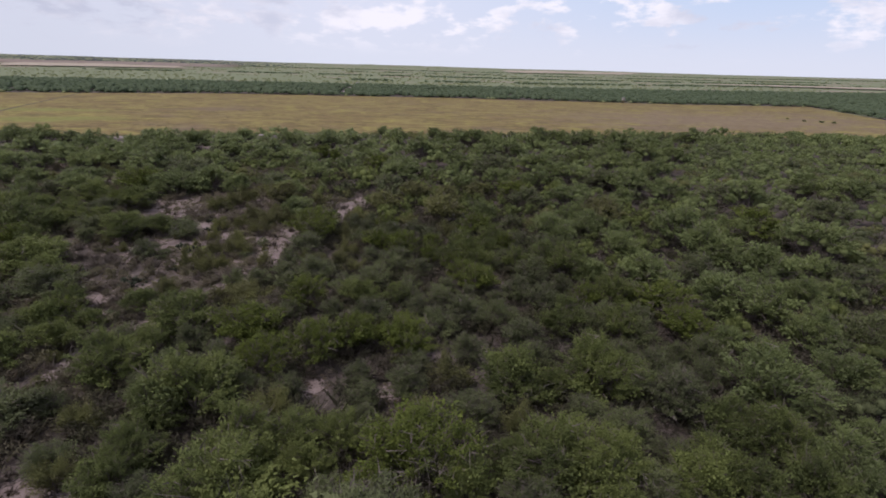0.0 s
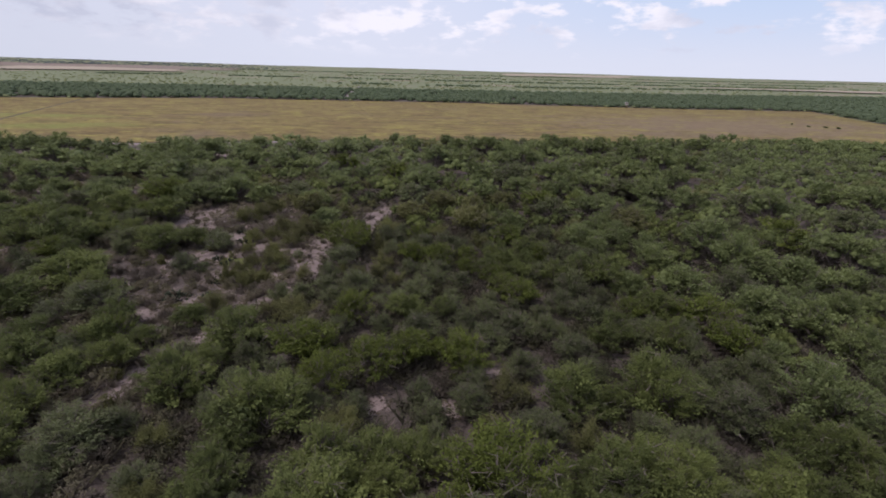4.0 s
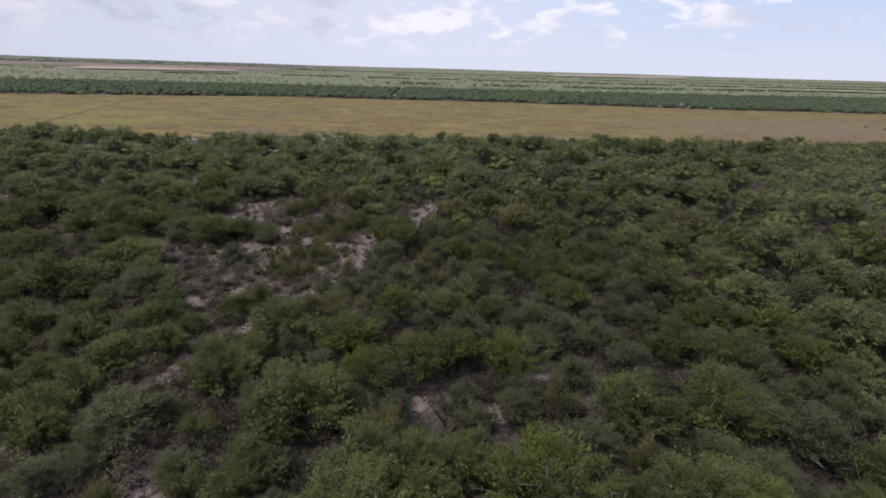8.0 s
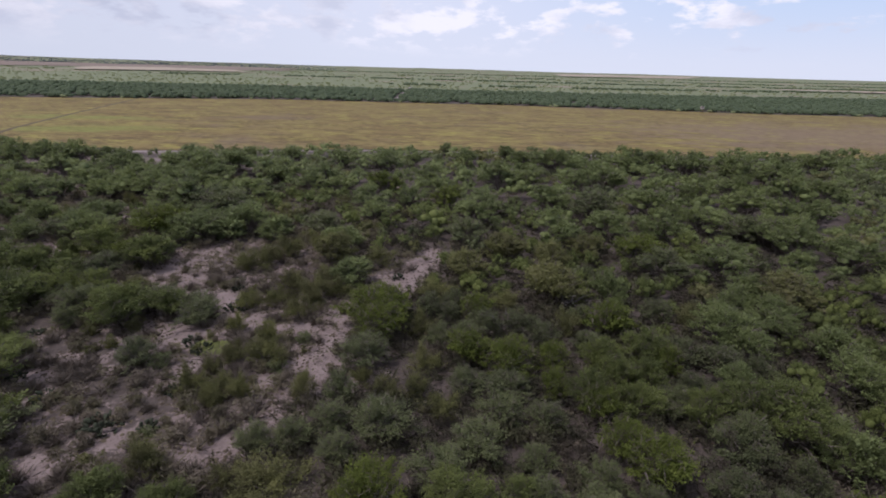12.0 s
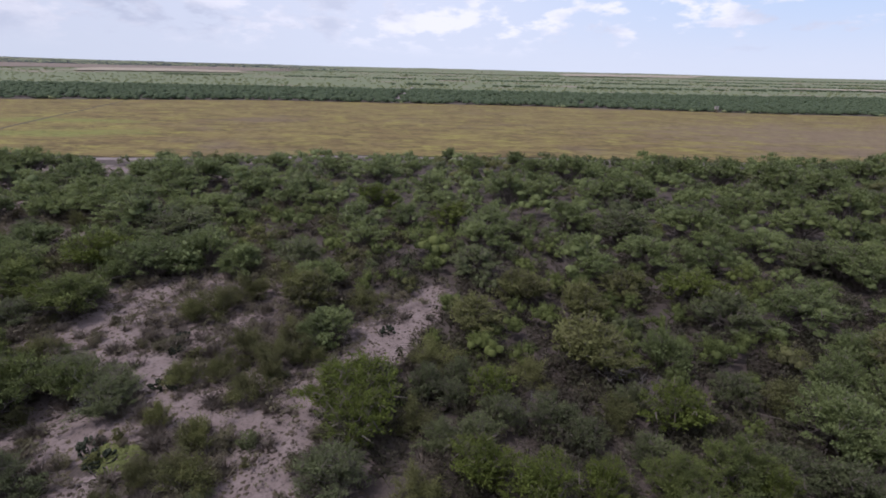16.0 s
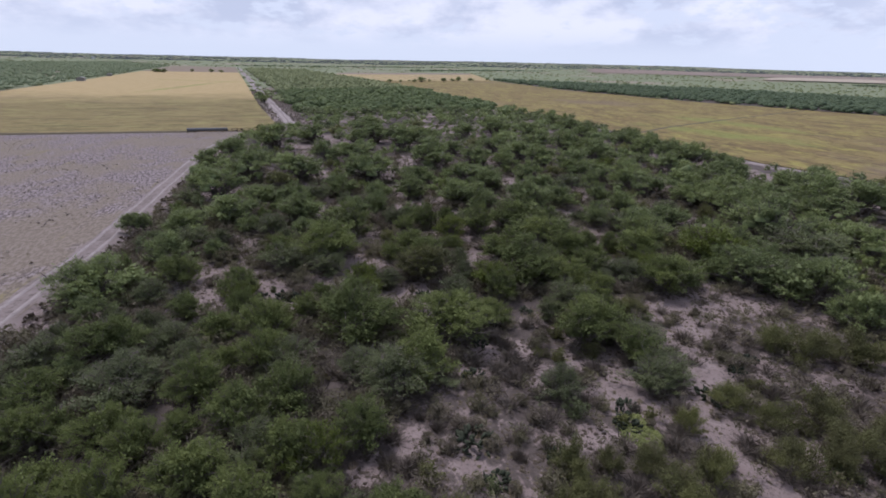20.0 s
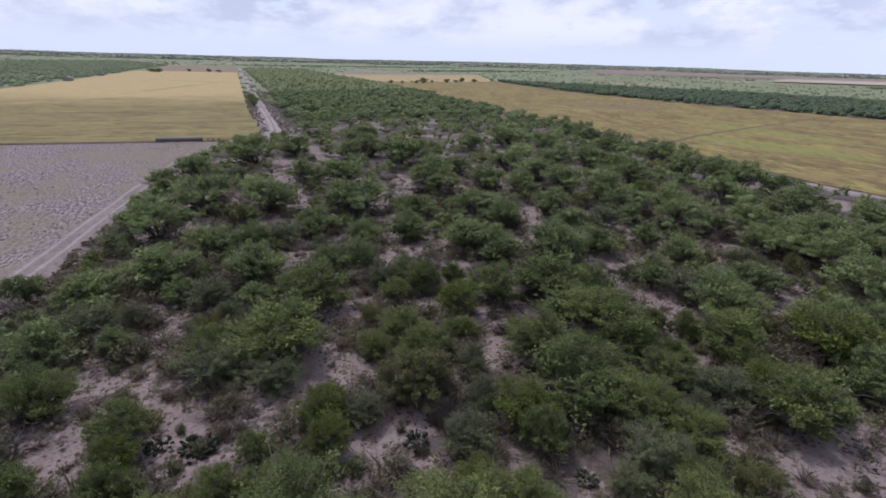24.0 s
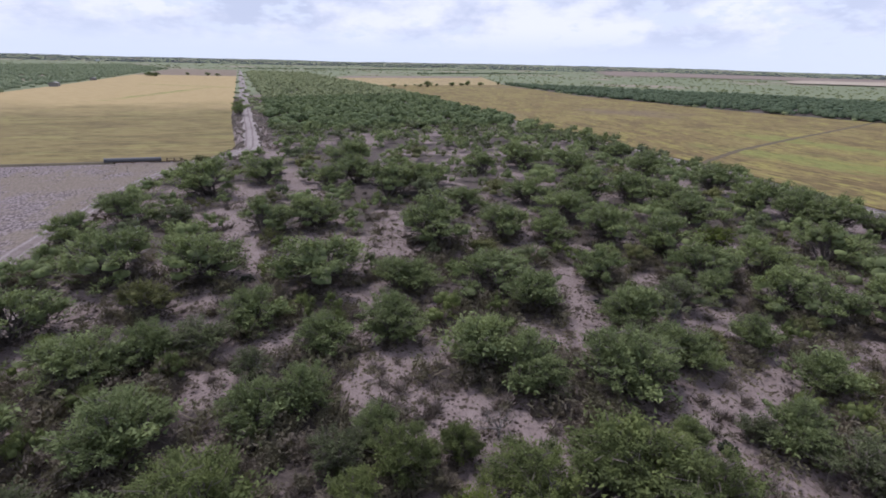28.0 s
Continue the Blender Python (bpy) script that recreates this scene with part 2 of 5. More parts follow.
    c = n.mix(n.math("MULTIPLY", tuft, 0.30), c, [v * 0.55 for v in base])
    finish(n, c, 0.95, tuft, 1.0, tall)
    return m


def dirt(name, a, b, dark, speck=6.0):
    m, n = material(name)
    place = n("ShaderNodeNewGeometry")
    fine, mid, wide = n.noise(place, speck, 5.0, 0.7), n.noise(place, 0.7, 5.0, 0.65), n.noise(place, 0.05, 4.0, 0.6)
    c = n.mix(n.ramp(mid, 0.3, 0.7), a, b)
    c = n.mix(n.math("MULTIPLY", n.ramp(wide, 0.5, 0.68), 0.5), c, dark)
    c = n.mix(n.ramp(fine, 0.52, 0.66), c, dark)
    finish(n, c, 0.95, fine, 0.9, 0.08)
    return m


def tilled():
    """Fallow soil: pale clods in broken rows, dull soil between them, patches of tan stubble."""
    m, n = material("fallow_soil")
    place = n("ShaderNodeNewGeometry")
    rows = n("ShaderNodeMapping", ("Vector", place), ("Rotation", (0, 0, radians(35))), ("Scale", (0.6, 1.3, 1.0)))
    clods, mid, wide = n.noise(rows, 1.9, 4.0, 0.62), n.noise(place, 0.22, 4.0, 0.6), n.noise(place, 0.028, 5.0, 0.62)
    c = n.mix(n.ramp(clods, 0.45, 0.56), (0.080, 0.062, 0.060), (0.230, 0.190, 0.193))
    c = n.mix(n.math("MULTIPLY", n.ramp(mid, 0.40, 0.66), 0.32), c, (0.172, 0.138, 0.142))
    c = n.mix(n.math("MULTIPLY", n.ramp(n.math("ADD", n.math("MULTIPLY", wide, 0.7), n.math("MULTIPLY", mid, 0.3)), 0.45, 0.56), 0.65), c, (0.160, 0.128, 0.090))
    swaths = n("ShaderNodeMapping", ("Vector", place), ("Rotation", (0, 0, radians(4))), ("Scale", (0.35, 1.6, 1.0)))
    weedy = n.ramp(n.noise(swaths, 0.10, 4.0, 0.6), 0.60, 0.70)
    c = n.mix(n.math("MULTIPLY", weedy, n.ramp(clods, 0.36, 0.60)), c, (0.165, 0.138, 0.062))
    finish(n, c, 0.95, clods, 1.0, 0.12)
    return m


SOIL = soil()
FIELD_N = crop("ripe_field", (0.172, 0.122, 0.050), (0.222, 0.172, 0.062), (0.280, 0.258, 0.060), (0.155, 0.110, 0.080),
               lush=((-158, 198, 34, 12, 20, (0.195, 0.220, 0.052)), (-190, 232, 40, 10, 10, (0.195, 0.220, 0.052)), (150, 270, 110, 62, 8, (0.195, 0.142, 0.100))))
FIELD_W = crop("hay_field", (0.180, 0.138, 0.056), (0.215, 0.170, 0.068), (0.225, 0.205, 0.070), (0.170, 0.122, 0.064), sunlit_c=(0.42, 0.315, 0.155), drawn=(1.0, 0.25, 1.0),
               lush=((-470, -30, 90, 5, -12, (0.195, 0.220, 0.052)), (-560, -20, 90, 5, 60, (0.195, 0.220, 0.052))))
# the sunshine on this far field is part of its base colour
FIELD_GOLD = crop("golden_field", (0.34, 0.255, 0.130), (0.39, 0.30, 0.155), (0.31, 0.28, 0.11), (0.27, 0.20, 0.125))
FALLOW = tilled()
TRACK = dirt("track_earth", (0.150, 0.118, 0.112), (0.205, 0.168, 0.160), (0.098, 0.076, 0.068), 1.6)
RUT = dirt("wheel_rut", (0.225, 0.190, 0.184), (0.275, 0.236, 0.228), (0.165, 0.136, 0.128), 2.2)
BERM = dirt("grassy_berm", (0.100, 0.082, 0.058), (0.130, 0.108, 0.068), (0.066, 0.054, 0.042), 3.0)
TRAIL = dirt("trail_earth", (0.088, 0.068, 0.040), (0.115, 0.089, 0.054), (0.07, 0.053, 0.034), 3.0)
PLAIN = dirt("far_brown_plain", (0.175, 0.132, 0.112), (0.215, 0.168, 0.140), (0.145, 0.120, 0.085), 0.05)
PALE_PLAIN = dirt("far_pale_field", (0.30, 0.25, 0.195), (0.36, 0.305, 0.24), (0.22, 0.185, 0.13), 0.05)
STONE = dirt("pale_stone", (0.30, 0.265, 0.255), (0.37, 0.335, 0.32), (0.22, 0.19, 0.18), 8.0)


# ---- mesh helpers ----
def mesh_of(name, verts, tris, mat):
    """A mesh from an array of corners and an array of triangles."""
    me = bpy.data.meshes.new(name)
    verts, tris = np.asarray(verts, float).reshape(-1, 3), np.asarray(tris, int).reshape(-1, 3)
    me.vertices.add(len(verts))
    me.vertices.foreach_set("co", verts.astype(np.float32).ravel())
    me.loops.add(tris.size)
    me.loops.foreach_set("vertex_index", tris.astype(np.int32).ravel())
    me.polygons.add(len(tris))
    me.polygons.foreach_set("loop_start", np.arange(0, tris.size, 3, dtype=np.int32))
    me.materials.append(mat)
    me.update(calc_edges=True)
    return me


def part(name, data, parent, label=""):
    ob = new(name, data)
    ob.parent = parent
    return tagged(ob, label)


def joined(pieces):
    """Several (verts, tris) as one."""
    vs, ts, k = [], [], 0
    for v, t in pieces:
        vs.append(v), ts.append(np.asarray(t) + k)
        k += len(v)
    return np.concatenate(vs), np.concatenate(ts)


def tube(points, radii, sides=5):
    """A tapering limb along points."""
    pts, vs, ts = np.asarray(points, float), [], []
    ring = np.linspace(0, 2 * np.pi, sides, endpoint=False)
    for i, p in enumerate(pts):
        d = pts[min(i + 1, len(pts) - 1)] - pts[max(i - 1, 0)]
        d = d / (np.linalg.norm(d) + 1e-9)
        a = np.cross(d, (0.3, 0.9, 0.1)) if abs(d[2]) > 0.5 else np.cross(d, (0, 0, 1.0))
        a = a / np.linalg.norm(a)
        b = np.cross(d, a)
        vs.append(p + radii[i] * (np.cos(ring)[:, None] * a + np.sin(ring)[:, None] * b))
    for i in range(len(pts) - 1):
        for j in range(sides):
            q, r = i * sides + j, i * sides + (j + 1) % sides
            ts += [(q, r, r + sides), (q, r + sides, q + sides)]
    top = (len(pts) - 1) * sides
    ts += [(top, top + j, top + j + 1) for j in range(1, sides - 1)]
    return np.concatenate(vs), np.array(ts)


def sprays(rng, centres, radii, count, size, slim=0.55, low=-0.35, spread=0.8, stray=0.10):
    """Loose leaf sprays, a triangle each, gathered in a shell round each lobe of a crown."""
    share = (radii[:, 0] * radii[:, 2]) ** 0.9
    lobe = rng.choice(len(centres), count, p=share / share.sum())
    d = rng.normal(size=(count, 3))
    d /= np.linalg.norm(d, axis=1)[:, None]
    d[:, 2] = np.where(d[:, 2] < low, -d[:, 2] * 0.8, d[:, 2])
    depth = 1.02 - 0.42 * rng.random(count) ** 1.7 + np.where(rng.random(count) < stray, 0.28 * rng.random(count), 0.0)
    p = centres[lobe] + d * radii[lobe] * depth[:, None]
    # clumps: pull sprays towards small tufts
    tufts = rng.integers(0, count, max(count // 16, 3))
    near = p[tufts[rng.integers(0, len(tufts), count)]]
    close = np.linalg.norm(near - p, axis=1) < radii[lobe, 0] * 0.9
    p = np.where(close[:, None], p * 0.55 + near * 0.45, p)
    nrm = d + rng.normal(size=(count, 3)) * spread
    nrm /= np.linalg.norm(nrm, axis=1)[:, None]
    a = np.cross(nrm, rng.normal(size=(count, 3)))
    a /= np.linalg.norm(a, axis=1)[:, None]
    b = np.cross(nrm, a)
    s = size * (0.55 + 0.9 * rng.random(count))[:, None]
    v = np.stack([p + a * s, p - a * s * 0.6 + b * s * slim, p - a * s * 0.6 - b * s * slim], axis=1)
    return v.reshape(-1, 3), np.arange(count * 3).reshape(-1, 3)


def solid_ball(level):
    bm = bmesh.new()
    bmesh.ops.create_icosphere(bm, subdivisions=level, radius=1.0)
    v, t = np.array([tuple(p.co) for p in bm.verts]), np.array([[q.index for q in f.verts] for f in bm.faces])
    bm.free()
    t = t[v[t].mean(1)[:, 2] > -0.5]
    return v, t


BALLS = {1: solid_ball(1), 2: solid_ball(2)}


def mound(rng, centres, radii, level):
    """The dense inside of a crown seen from afar: lumpy, merging swellings."""
    v, t = BALLS[level]
    out = []
    for c, r in zip(centres, radii):
        lump = 0.92 + 0.08 * rng.normal(size=(len(v), 1))
        out.append((c + v * r * np.clip(lump, 0.7, 1.15), t))
    return joined(out)


def crown_shape(rng, radius, height, lobes):
    """Lobes of a low, mounded crown with a skirt that hangs towards the ground."""
    ang, r = rng.random(lobes) * 2 * np.pi, radius * 0.74 * np.sqrt(rng.random(lobes))
    r[0] = 0
    dome = 0.72 - 0.42 * (r / radius) ** 2 + 0.09 * rng.normal(size=lobes)
    hang = rng.random(lobes) < 0.3
    c = np.stack([r * np.cos(ang), r * np.sin(ang), height * np.where(hang, dome * 0.62, dome)], axis=1)
    q = radius * (0.22 + 0.16 * rng.random(lobes))
    rad = np.stack([q, q * (0.8 + 0.4 * rng.random(lobes)), np.minimum(q * 0.9, height * 0.26)], axis=1)
    c[:, 0] *= 0.85 + 0.3 * rng.random()
    return c, rad


def plume_tips(rng, radius, height, tips, hang=0.34, lobes=13):
    """Where the leafy ends of the branches lie: rounded boughs that make up an uneven, spreading dome, with a lower storey under it."""
    ang, k = rng.random(lobes) * 2 * np.pi, np.sqrt((np.arange(lobes) + rng.random(lobes)) / lobes)
    p2, p3 = rng.uniform(0, 6.28, 2)
    reach = 1 + 0.15 * np.sin(2 * ang + p2) + 0.12 * np.sin(3 * ang + p3)
    dome = 0.82 - 0.45 * k ** 2.2 + 0.07 * rng.normal(size=lobes)
    q = radius * rng.uniform(0.24, 0.38, lobes)
    bough = np.stack([radius * 0.74 * k * reach * np.cos(ang), radius * 0.74 * k * reach * np.sin(ang), height * dome], 1)
    of = rng.choice(lobes, tips, p=q ** 2 / (q ** 2).sum())
    d = rng.normal(size=(tips, 3))
    d /= np.linalg.norm(d, axis=1)[:, None]
    d[:, 2] = np.abs(d[:, 2]) - 0.22
    t = bough[of] + d * q[of][:, None] * (1, 1, 0.72) * rng.uniform(0.75, 1.0, (tips, 1))
    t[:, 2] *= np.where(rng.random(tips) < hang, rng.uniform(0.45, 0.8, tips), 1.0)
    t[:, 2] = np.clip(t[:, 2], height * 0.16, height * 1.04)
    return t


def plumed(rng, tips, radius, count, size, slim=0.2, flare=0.105, droop=0.10):
    """Feathery leaves: loose drifts of slivers about each branch end, drawn out away from the stem."""
    weight = rng.uniform(0.4, 1.6, len(tips))
    lobe = rng.choice(len(tips), count, p=weight / weight.sum())
    out = tips * (1, 1, 0.35) + (0, 0, 0.6)
    out = out / np.linalg.norm(out, axis=1)[:, None]
    along = rng.normal(size=count) * radius * flare * 1.35
    p = tips[lobe] + out[lobe] * along[:, None] + rng.normal(size=(count, 3)) * radius * flare * (0.85, 0.85, 0.5)
    p[:, 2] = np.maximum(p[:, 2] - droop * np.abs(along), 0.05)
    d = out[lobe] + rng.normal(size=(count, 3)) * (0.75, 0.75, 0.6)
    d /= np.linalg.norm(d, axis=1)[:, None]
    side = np.cross(d, (0, 0, 1.0) + rng.normal(size=(count, 3)) * 0.55)
    side /= np.linalg.norm(side, axis=1)[:, None] + 1e-6
    q = size * rng.uniform(0.55, 1.35, count)[:, None]
    v = np.stack([p + d * q, p - d * q * 0.6 + side * q * slim, p - d * q * 0.6 - side * q * slim], 1)
    return v.reshape(-1, 3), np.arange(count * 3).reshape(-1, 3)


def dome_crown(rng, radius, height, lobes):
    """A far crown: one broad dome that comes down to the ground, with swellings on its sides."""
    ang, r = np.arange(lobes) * 6.283 / max(lobes - 1, 1) + rng.normal(size=lobes) * 0.4, radius * rng.uniform(0.38, 0.60, lobes)
    r[0] = 0
    z = height * np.where(r > 0, rng.uniform(0.24, 0.46, lobes), 0.46)
    q = radius * np.where(r > 0, rng.uniform(0.36, 0.52, lobes), 0.66)
    return np.stack([r * np.cos(ang), r * np.sin(ang), z], 1), np.stack([q, q, np.where(r > 0, height * 0.34, height * 0.50)], 1)


def limbs(rng, centres, height, thick=0.13, twigs=2):
    """Several crooked stems from one foot, forking into the crown."""
    out = []
    for c in centres:
        foot = np.array([rng.normal() * 0.12, rng.normal() * 0.12, -0.35])
        mid = foot + (c - foot) * (0.35, 0.35, 0.5) + rng.normal(size=3) * 0.18
        out.append(tube([foot, mid, (mid + c) / 2 + rng.normal(size=3) * 0.14, c], [thick, thick * 0.72, thick * 0.45, thick * 0.2]))
        for _ in range(twigs):
            tip = c + rng.normal(size=3) * (0.8, 0.8, 0.45)
            out.append(tube([mid, (mid + tip) / 2 + rng.normal(size=3) * 0.2, tip], [thick * 0.45, thick * 0.26, thick * 0.08], 4))
    return joined(out)


def twigwork(rng, centres, radii, count, size=0.5):
    """Fine bare twigs that show through a crown, a sliver each."""
    lobe = rng.integers(0, len(centres), count)
    d = rng.normal(size=(count, 3)) + (0, 0, 0.3)
    d /= np.linalg.norm(d, axis=1)[:, None]
    p = centres[lobe] + d * radii[lobe] * rng.uniform(0.3, 0.75, count)[:, None]
    side = np.cross(d, rng.normal(size=(count, 3))) * 0.018
    tip = p + (d + rng.normal(size=(count, 3)) * 0.35) * size * rng.uniform(0.5, 1.2, count)[:, None]
    return np.stack([p - side, p + side, tip], 1).reshape(-1, 3), np.arange(count * 3).reshape(-1, 3)


def inside(poly, x, y):
    """Which points lie in a polygon."""
    hit = np.zeros(np.shape(x), bool)
    for (x0, y0), (x1, y1) in zip(poly, poly[1:] + poly[:1]):
        cross = (y0 > y) != (y1 > y)
        hit ^= cross & (x < (x1 - x0) * (y - y0) / ((y1 - y0) or 1e-9) + x0)
    return hit


def to_line(line, x, y):
    """Distance of points to a polyline."""
    best = np.full(np.shape(x), 1e9)
    for (x0, y0), (x1, y1) in zip(line, line[1:]):
        dx, dy = x1 - x0, y1 - y0
        k = np.clip(((x - x0) * dx + (y - y0) * dy) / (dx * dx + dy * dy), 0, 1)
        best = np.minimum(best, np.hypot(x - x0 - k * dx, y - y0 - k * dy))
    return best


def wavy(x, y, scale, seed=0.0):
    """Smooth value noise of about -1 to 1, from a few crossed waves."""
    s = 0
    for i in range(5):
        a, f = 1.3 * i + seed, (1 + 0.63 * i) / scale
        s = s + np.sin(x * f * math.cos(a) + y * f * math.sin(a) + 2.1 * i + seed * 3) / (1 + 0.35 * i)
    return s / 2.4


# ---- the plan ----
BRUSH = [(-186, 30), (-134, 21.5), (-62, 17), (-40, 14), (0, 8), (60, 5), (255, -4), (262, 205), (160, 196), (112, 195), (60, 184), (6, 175), (-28, 168),
         (-51, 165), (-78, 157), (-109, 149), (-160, 152), (-206, 150), (-300, 153), (-420, 150), (-573, 143), (-878, 110), (-1132, 88),
         (-1190, -22), (-1065, -20), (-670, 14), (-453, 33), (-310, 42), (-247, 47), (-215, 49.5), (-197, 47)]
NORTH = [(-620, 150), (-420, 155), (-206, 154), (-160, 161), (-109, 159), (-78, 168), (-51, 177), (-28, 180), (6, 186), (60, 191), (112, 201), (160, 203), (275, 212),
         (266, 302), (300, 417), (185, 403), (8, 407), (-163, 386), (-245, 352), (-324, 322), (-467, 302), (-677, 320)]
GOLD = [(-623, 152), (-878, 116), (-1000, 160), (-1105, 448), (-697, 325), (-680, 318)]
WEST = [(-189, 31), (-207, 37), (-281, 29), (-538, 8), (-1324, -58), (-1305, -188), (-734, -143), (-544, -129), (-432, -125), (-189, -114)]
PALE = [(-187, 27), (-134, 20), (-62, 15), (-42, 12), (0, 4), (60, 0), (255, -9), (255, -114), (-187, -114)]
BELT = [(-687, 324), (-467, 304), (-324, 324), (-245, 354), (-163, 388), (8, 409), (185, 405), (303, 419), (268, 302), (280, 205), (420, 205),
        (700, 790), (303, 664), (11, 605), (-235, 565), (-440, 520), (-560, 430)]
FAR_FIELDS = [("far_plain", "brown", [(-2300, 1500), (-1560, 1060), (-1330, 1480), (-1180, 1800), (-850, 1690), (-760, 1900), (-950, 2480), (-1300, 2460), (-2280, 1700)]),
              ("far_strip", "pale", [(-1254, 1560), (-1160, 1760), (-817, 1620), (-672, 1371), (-838, 1226), (-929, 1100), (-1180, 1400)]),
              ("far_strip", "pale", [(367, 3250), (1400, 3600), (942, 2744), (324, 2570)]),
              ("far_strip", "pale", [(587, 1178), (1073, 1249), (922, 1072), (622, 1102)])]
ROAD_WEST = [(-186, 31), (-198, 38), (-207, 41.5), (-247, 38.5), (-310, 33), (-453, 21), (-670, 3), (-1065, -30), (-1300, -52)]
TRACK_SOUTH = [(255, -6.5), (60, 2.4), (0, 6.2), (-30, 9.5), (-62, 13.4), (-79, 15.6), (-134, 18.6), (-165, 22), (-181, 27), (-192, 32)]
ROAD_NORTH = [(-215, 155), (-160, 158), (-127, 155.5), (-109, 156), (-78, 165), (-51, 174), (-28, 177), (-8, 180.5), (8, 184), (60, 184)]
SCRUB = [(-31, 41), (-38, 45), (-48, 53), (-47, 66), (-50, 74), (-50, 83), (-46, 92), (-33, 90), (-23, 83), (-16, 89), (-12.5, 92), (-13.5, 79), (-19, 70), (-19, 65), (-17, 59), (-27, 54)]
FLIGHT = [(0, 0), (-9, 39), (-30, 45), (-55, 53)]

# crowns placed to fit the camera's view: x, y and the radius of the crown
GREEN_1 = [
    (83.9, 168.1, 4.8), (77.2, 91.2, 4.5), (72.1, 96.4, 4.7), (61.0, 129.1, 4.3), (60.5, 145.6, 4.8), (54.1, 83.1, 4.2), (53.8, 126.9, 4.6), (52.8, 146.0, 4.8),
    (51.5, 150.8, 4.8), (51.1, 61.5, 4.4), (49.5, 111.6, 3.5), (44.1, 110.7, 3.5), (43.8, 153.2, 4.8), (43.8, 128.0, 4.2), (43.1, 52.9, 3.1), (42.7, 90.7, 3.7),
    (40.5, 116.3, 4.1), (39.4, 99.5, 4.0), (38.1, 95.6, 3.5), (38.1, 53.6, 3.6), (37.4, 160.1, 4.8), (36.8, 101.1, 3.9), (34.9, 125.7, 3.6), (34.6, 68.2, 3.9),
    (34.5, 59.8, 4.0), (32.9, 86.4, 2.4), (32.5, 32.6, 2.3), (30.1, 158.1, 4.8), (29.1, 80.7, 2.4), (28.5, 25.7, 1.6), (27.5, 104.7, 3.6), (25.1, 21.7, 1.7)]
GREEN_2 = [
    (25.1, 66.2, 2.4), (25.0, 88.3, 3.0), (24.8, 24.1, 2.0), (24.0, 107.5, 3.3), (23.9, 51.3, 3.4), (23.9, 60.7, 2.4), (23.0, 72.3, 2.3), (23.0, 77.4, 2.6),
    (22.3, 111.3, 4.6), (22.1, 84.7, 3.6), (21.8, 21.4, 2.0), (21.7, 70.2, 2.3), (19.6, 99.7, 3.0), (19.5, 73.7, 2.1), (18.9, 21.4, 1.8), (17.5, 132.8, 4.8),
    (17.4, 51.4, 1.9), (17.1, 65.4, 2.2), (16.8, 53.9, 2.0), (16.2, 68.1, 3.0), (15.4, 21.5, 2.2), (14.9, 54.7, 3.1), (13.7, 59.3, 1.7), (12.8, 55.8, 2.1),
    (12.6, 98.9, 3.8), (12.5, 131.6, 3.2), (9.7, 151.9, 4.8), (9.4, 55.1, 1.7), (9.3, 21.3, 2.3), (7.3, 62.9, 2.3), (6.9, 75.8, 2.0), (6.6, 59.3, 1.6)]
GREEN_3 = [
    (4.8, 55.8, 1.7), (4.2, 114.0, 3.6), (3.9, 59.0, 1.7), (3.3, 61.6, 1.6), (2.3, 94.4, 4.0), (2.0, 21.0, 1.7), (2.0, 131.1, 4.3), (1.5, 56.7, 1.6),
    (1.3, 154.3, 3.9), (-2.5, 168.9, 3.5), (-4.7, 129.8, 4.3), (-7.8, 110.0, 3.8), (-8.6, 102.8, 3.5), (-11.4, 19.9, 3.1), (-13.5, 151.2, 3.8), (-17.0, 120.2, 3.4),
    (-18.4, 21.5, 1.7), (-19.6, 133.3, 3.8), (-20.2, 173.7, 2.6), (-21.3, 111.8, 2.6), (-22.9, 39.4, 2.7), (-25.8, 101.3, 2.7), (-27.2, 151.7, 2.7), (-28.1, 108.8, 3.4),
    (-32.3, 140.5, 4.8), (-33.7, 25.2, 2.1), (-35.0, 38.4, 2.0), (-35.8, 25.9, 1.7), (-37.2, 119.7, 2.8), (-37.7, 29.8, 1.6), (-37.9, 90.2, 2.5), (-38.7, 66.0, 2.0)]
GREEN_4 = [
    (-39.6, 27.7, 1.8), (-40.8, 38.4, 2.0), (-40.9, 23.5, 1.7), (-41.6, 124.7, 3.5), (-41.7, 48.5, 2.2), (-42.8, 63.5, 2.4), (-43.1, 120.0, 3.3), (-43.2, 32.5, 1.9),
    (-43.4, 65.5, 2.5), (-43.5, 91.7, 3.7), (-44.9, 22.0, 1.9), (-45.0, 148.2, 3.4), (-45.7, 37.0, 1.9), (-46.8, 66.7, 1.4), (-46.9, 52.0, 3.3), (-48.3, 54.1, 1.7),
    (-48.6, 88.6, 3.3), (-48.9, 44.1, 3.2), (-49.0, 91.3, 2.8), (-49.5, 78.1, 2.8), (-49.8, 69.5, 1.6), (-50.2, 25.2, 2.4), (-50.4, 36.9, 2.0), (-50.8, 110.4, 3.5),
    (-51.3, 81.3, 1.9), (-51.7, 86.5, 2.2), (-52.5, 59.6, 1.5), (-52.6, 43.5, 1.7), (-52.8, 68.4, 1.9), (-53.2, 130.6, 4.3), (-54.7, 34.8, 1.4), (-55.3, 125.1, 4.0)]
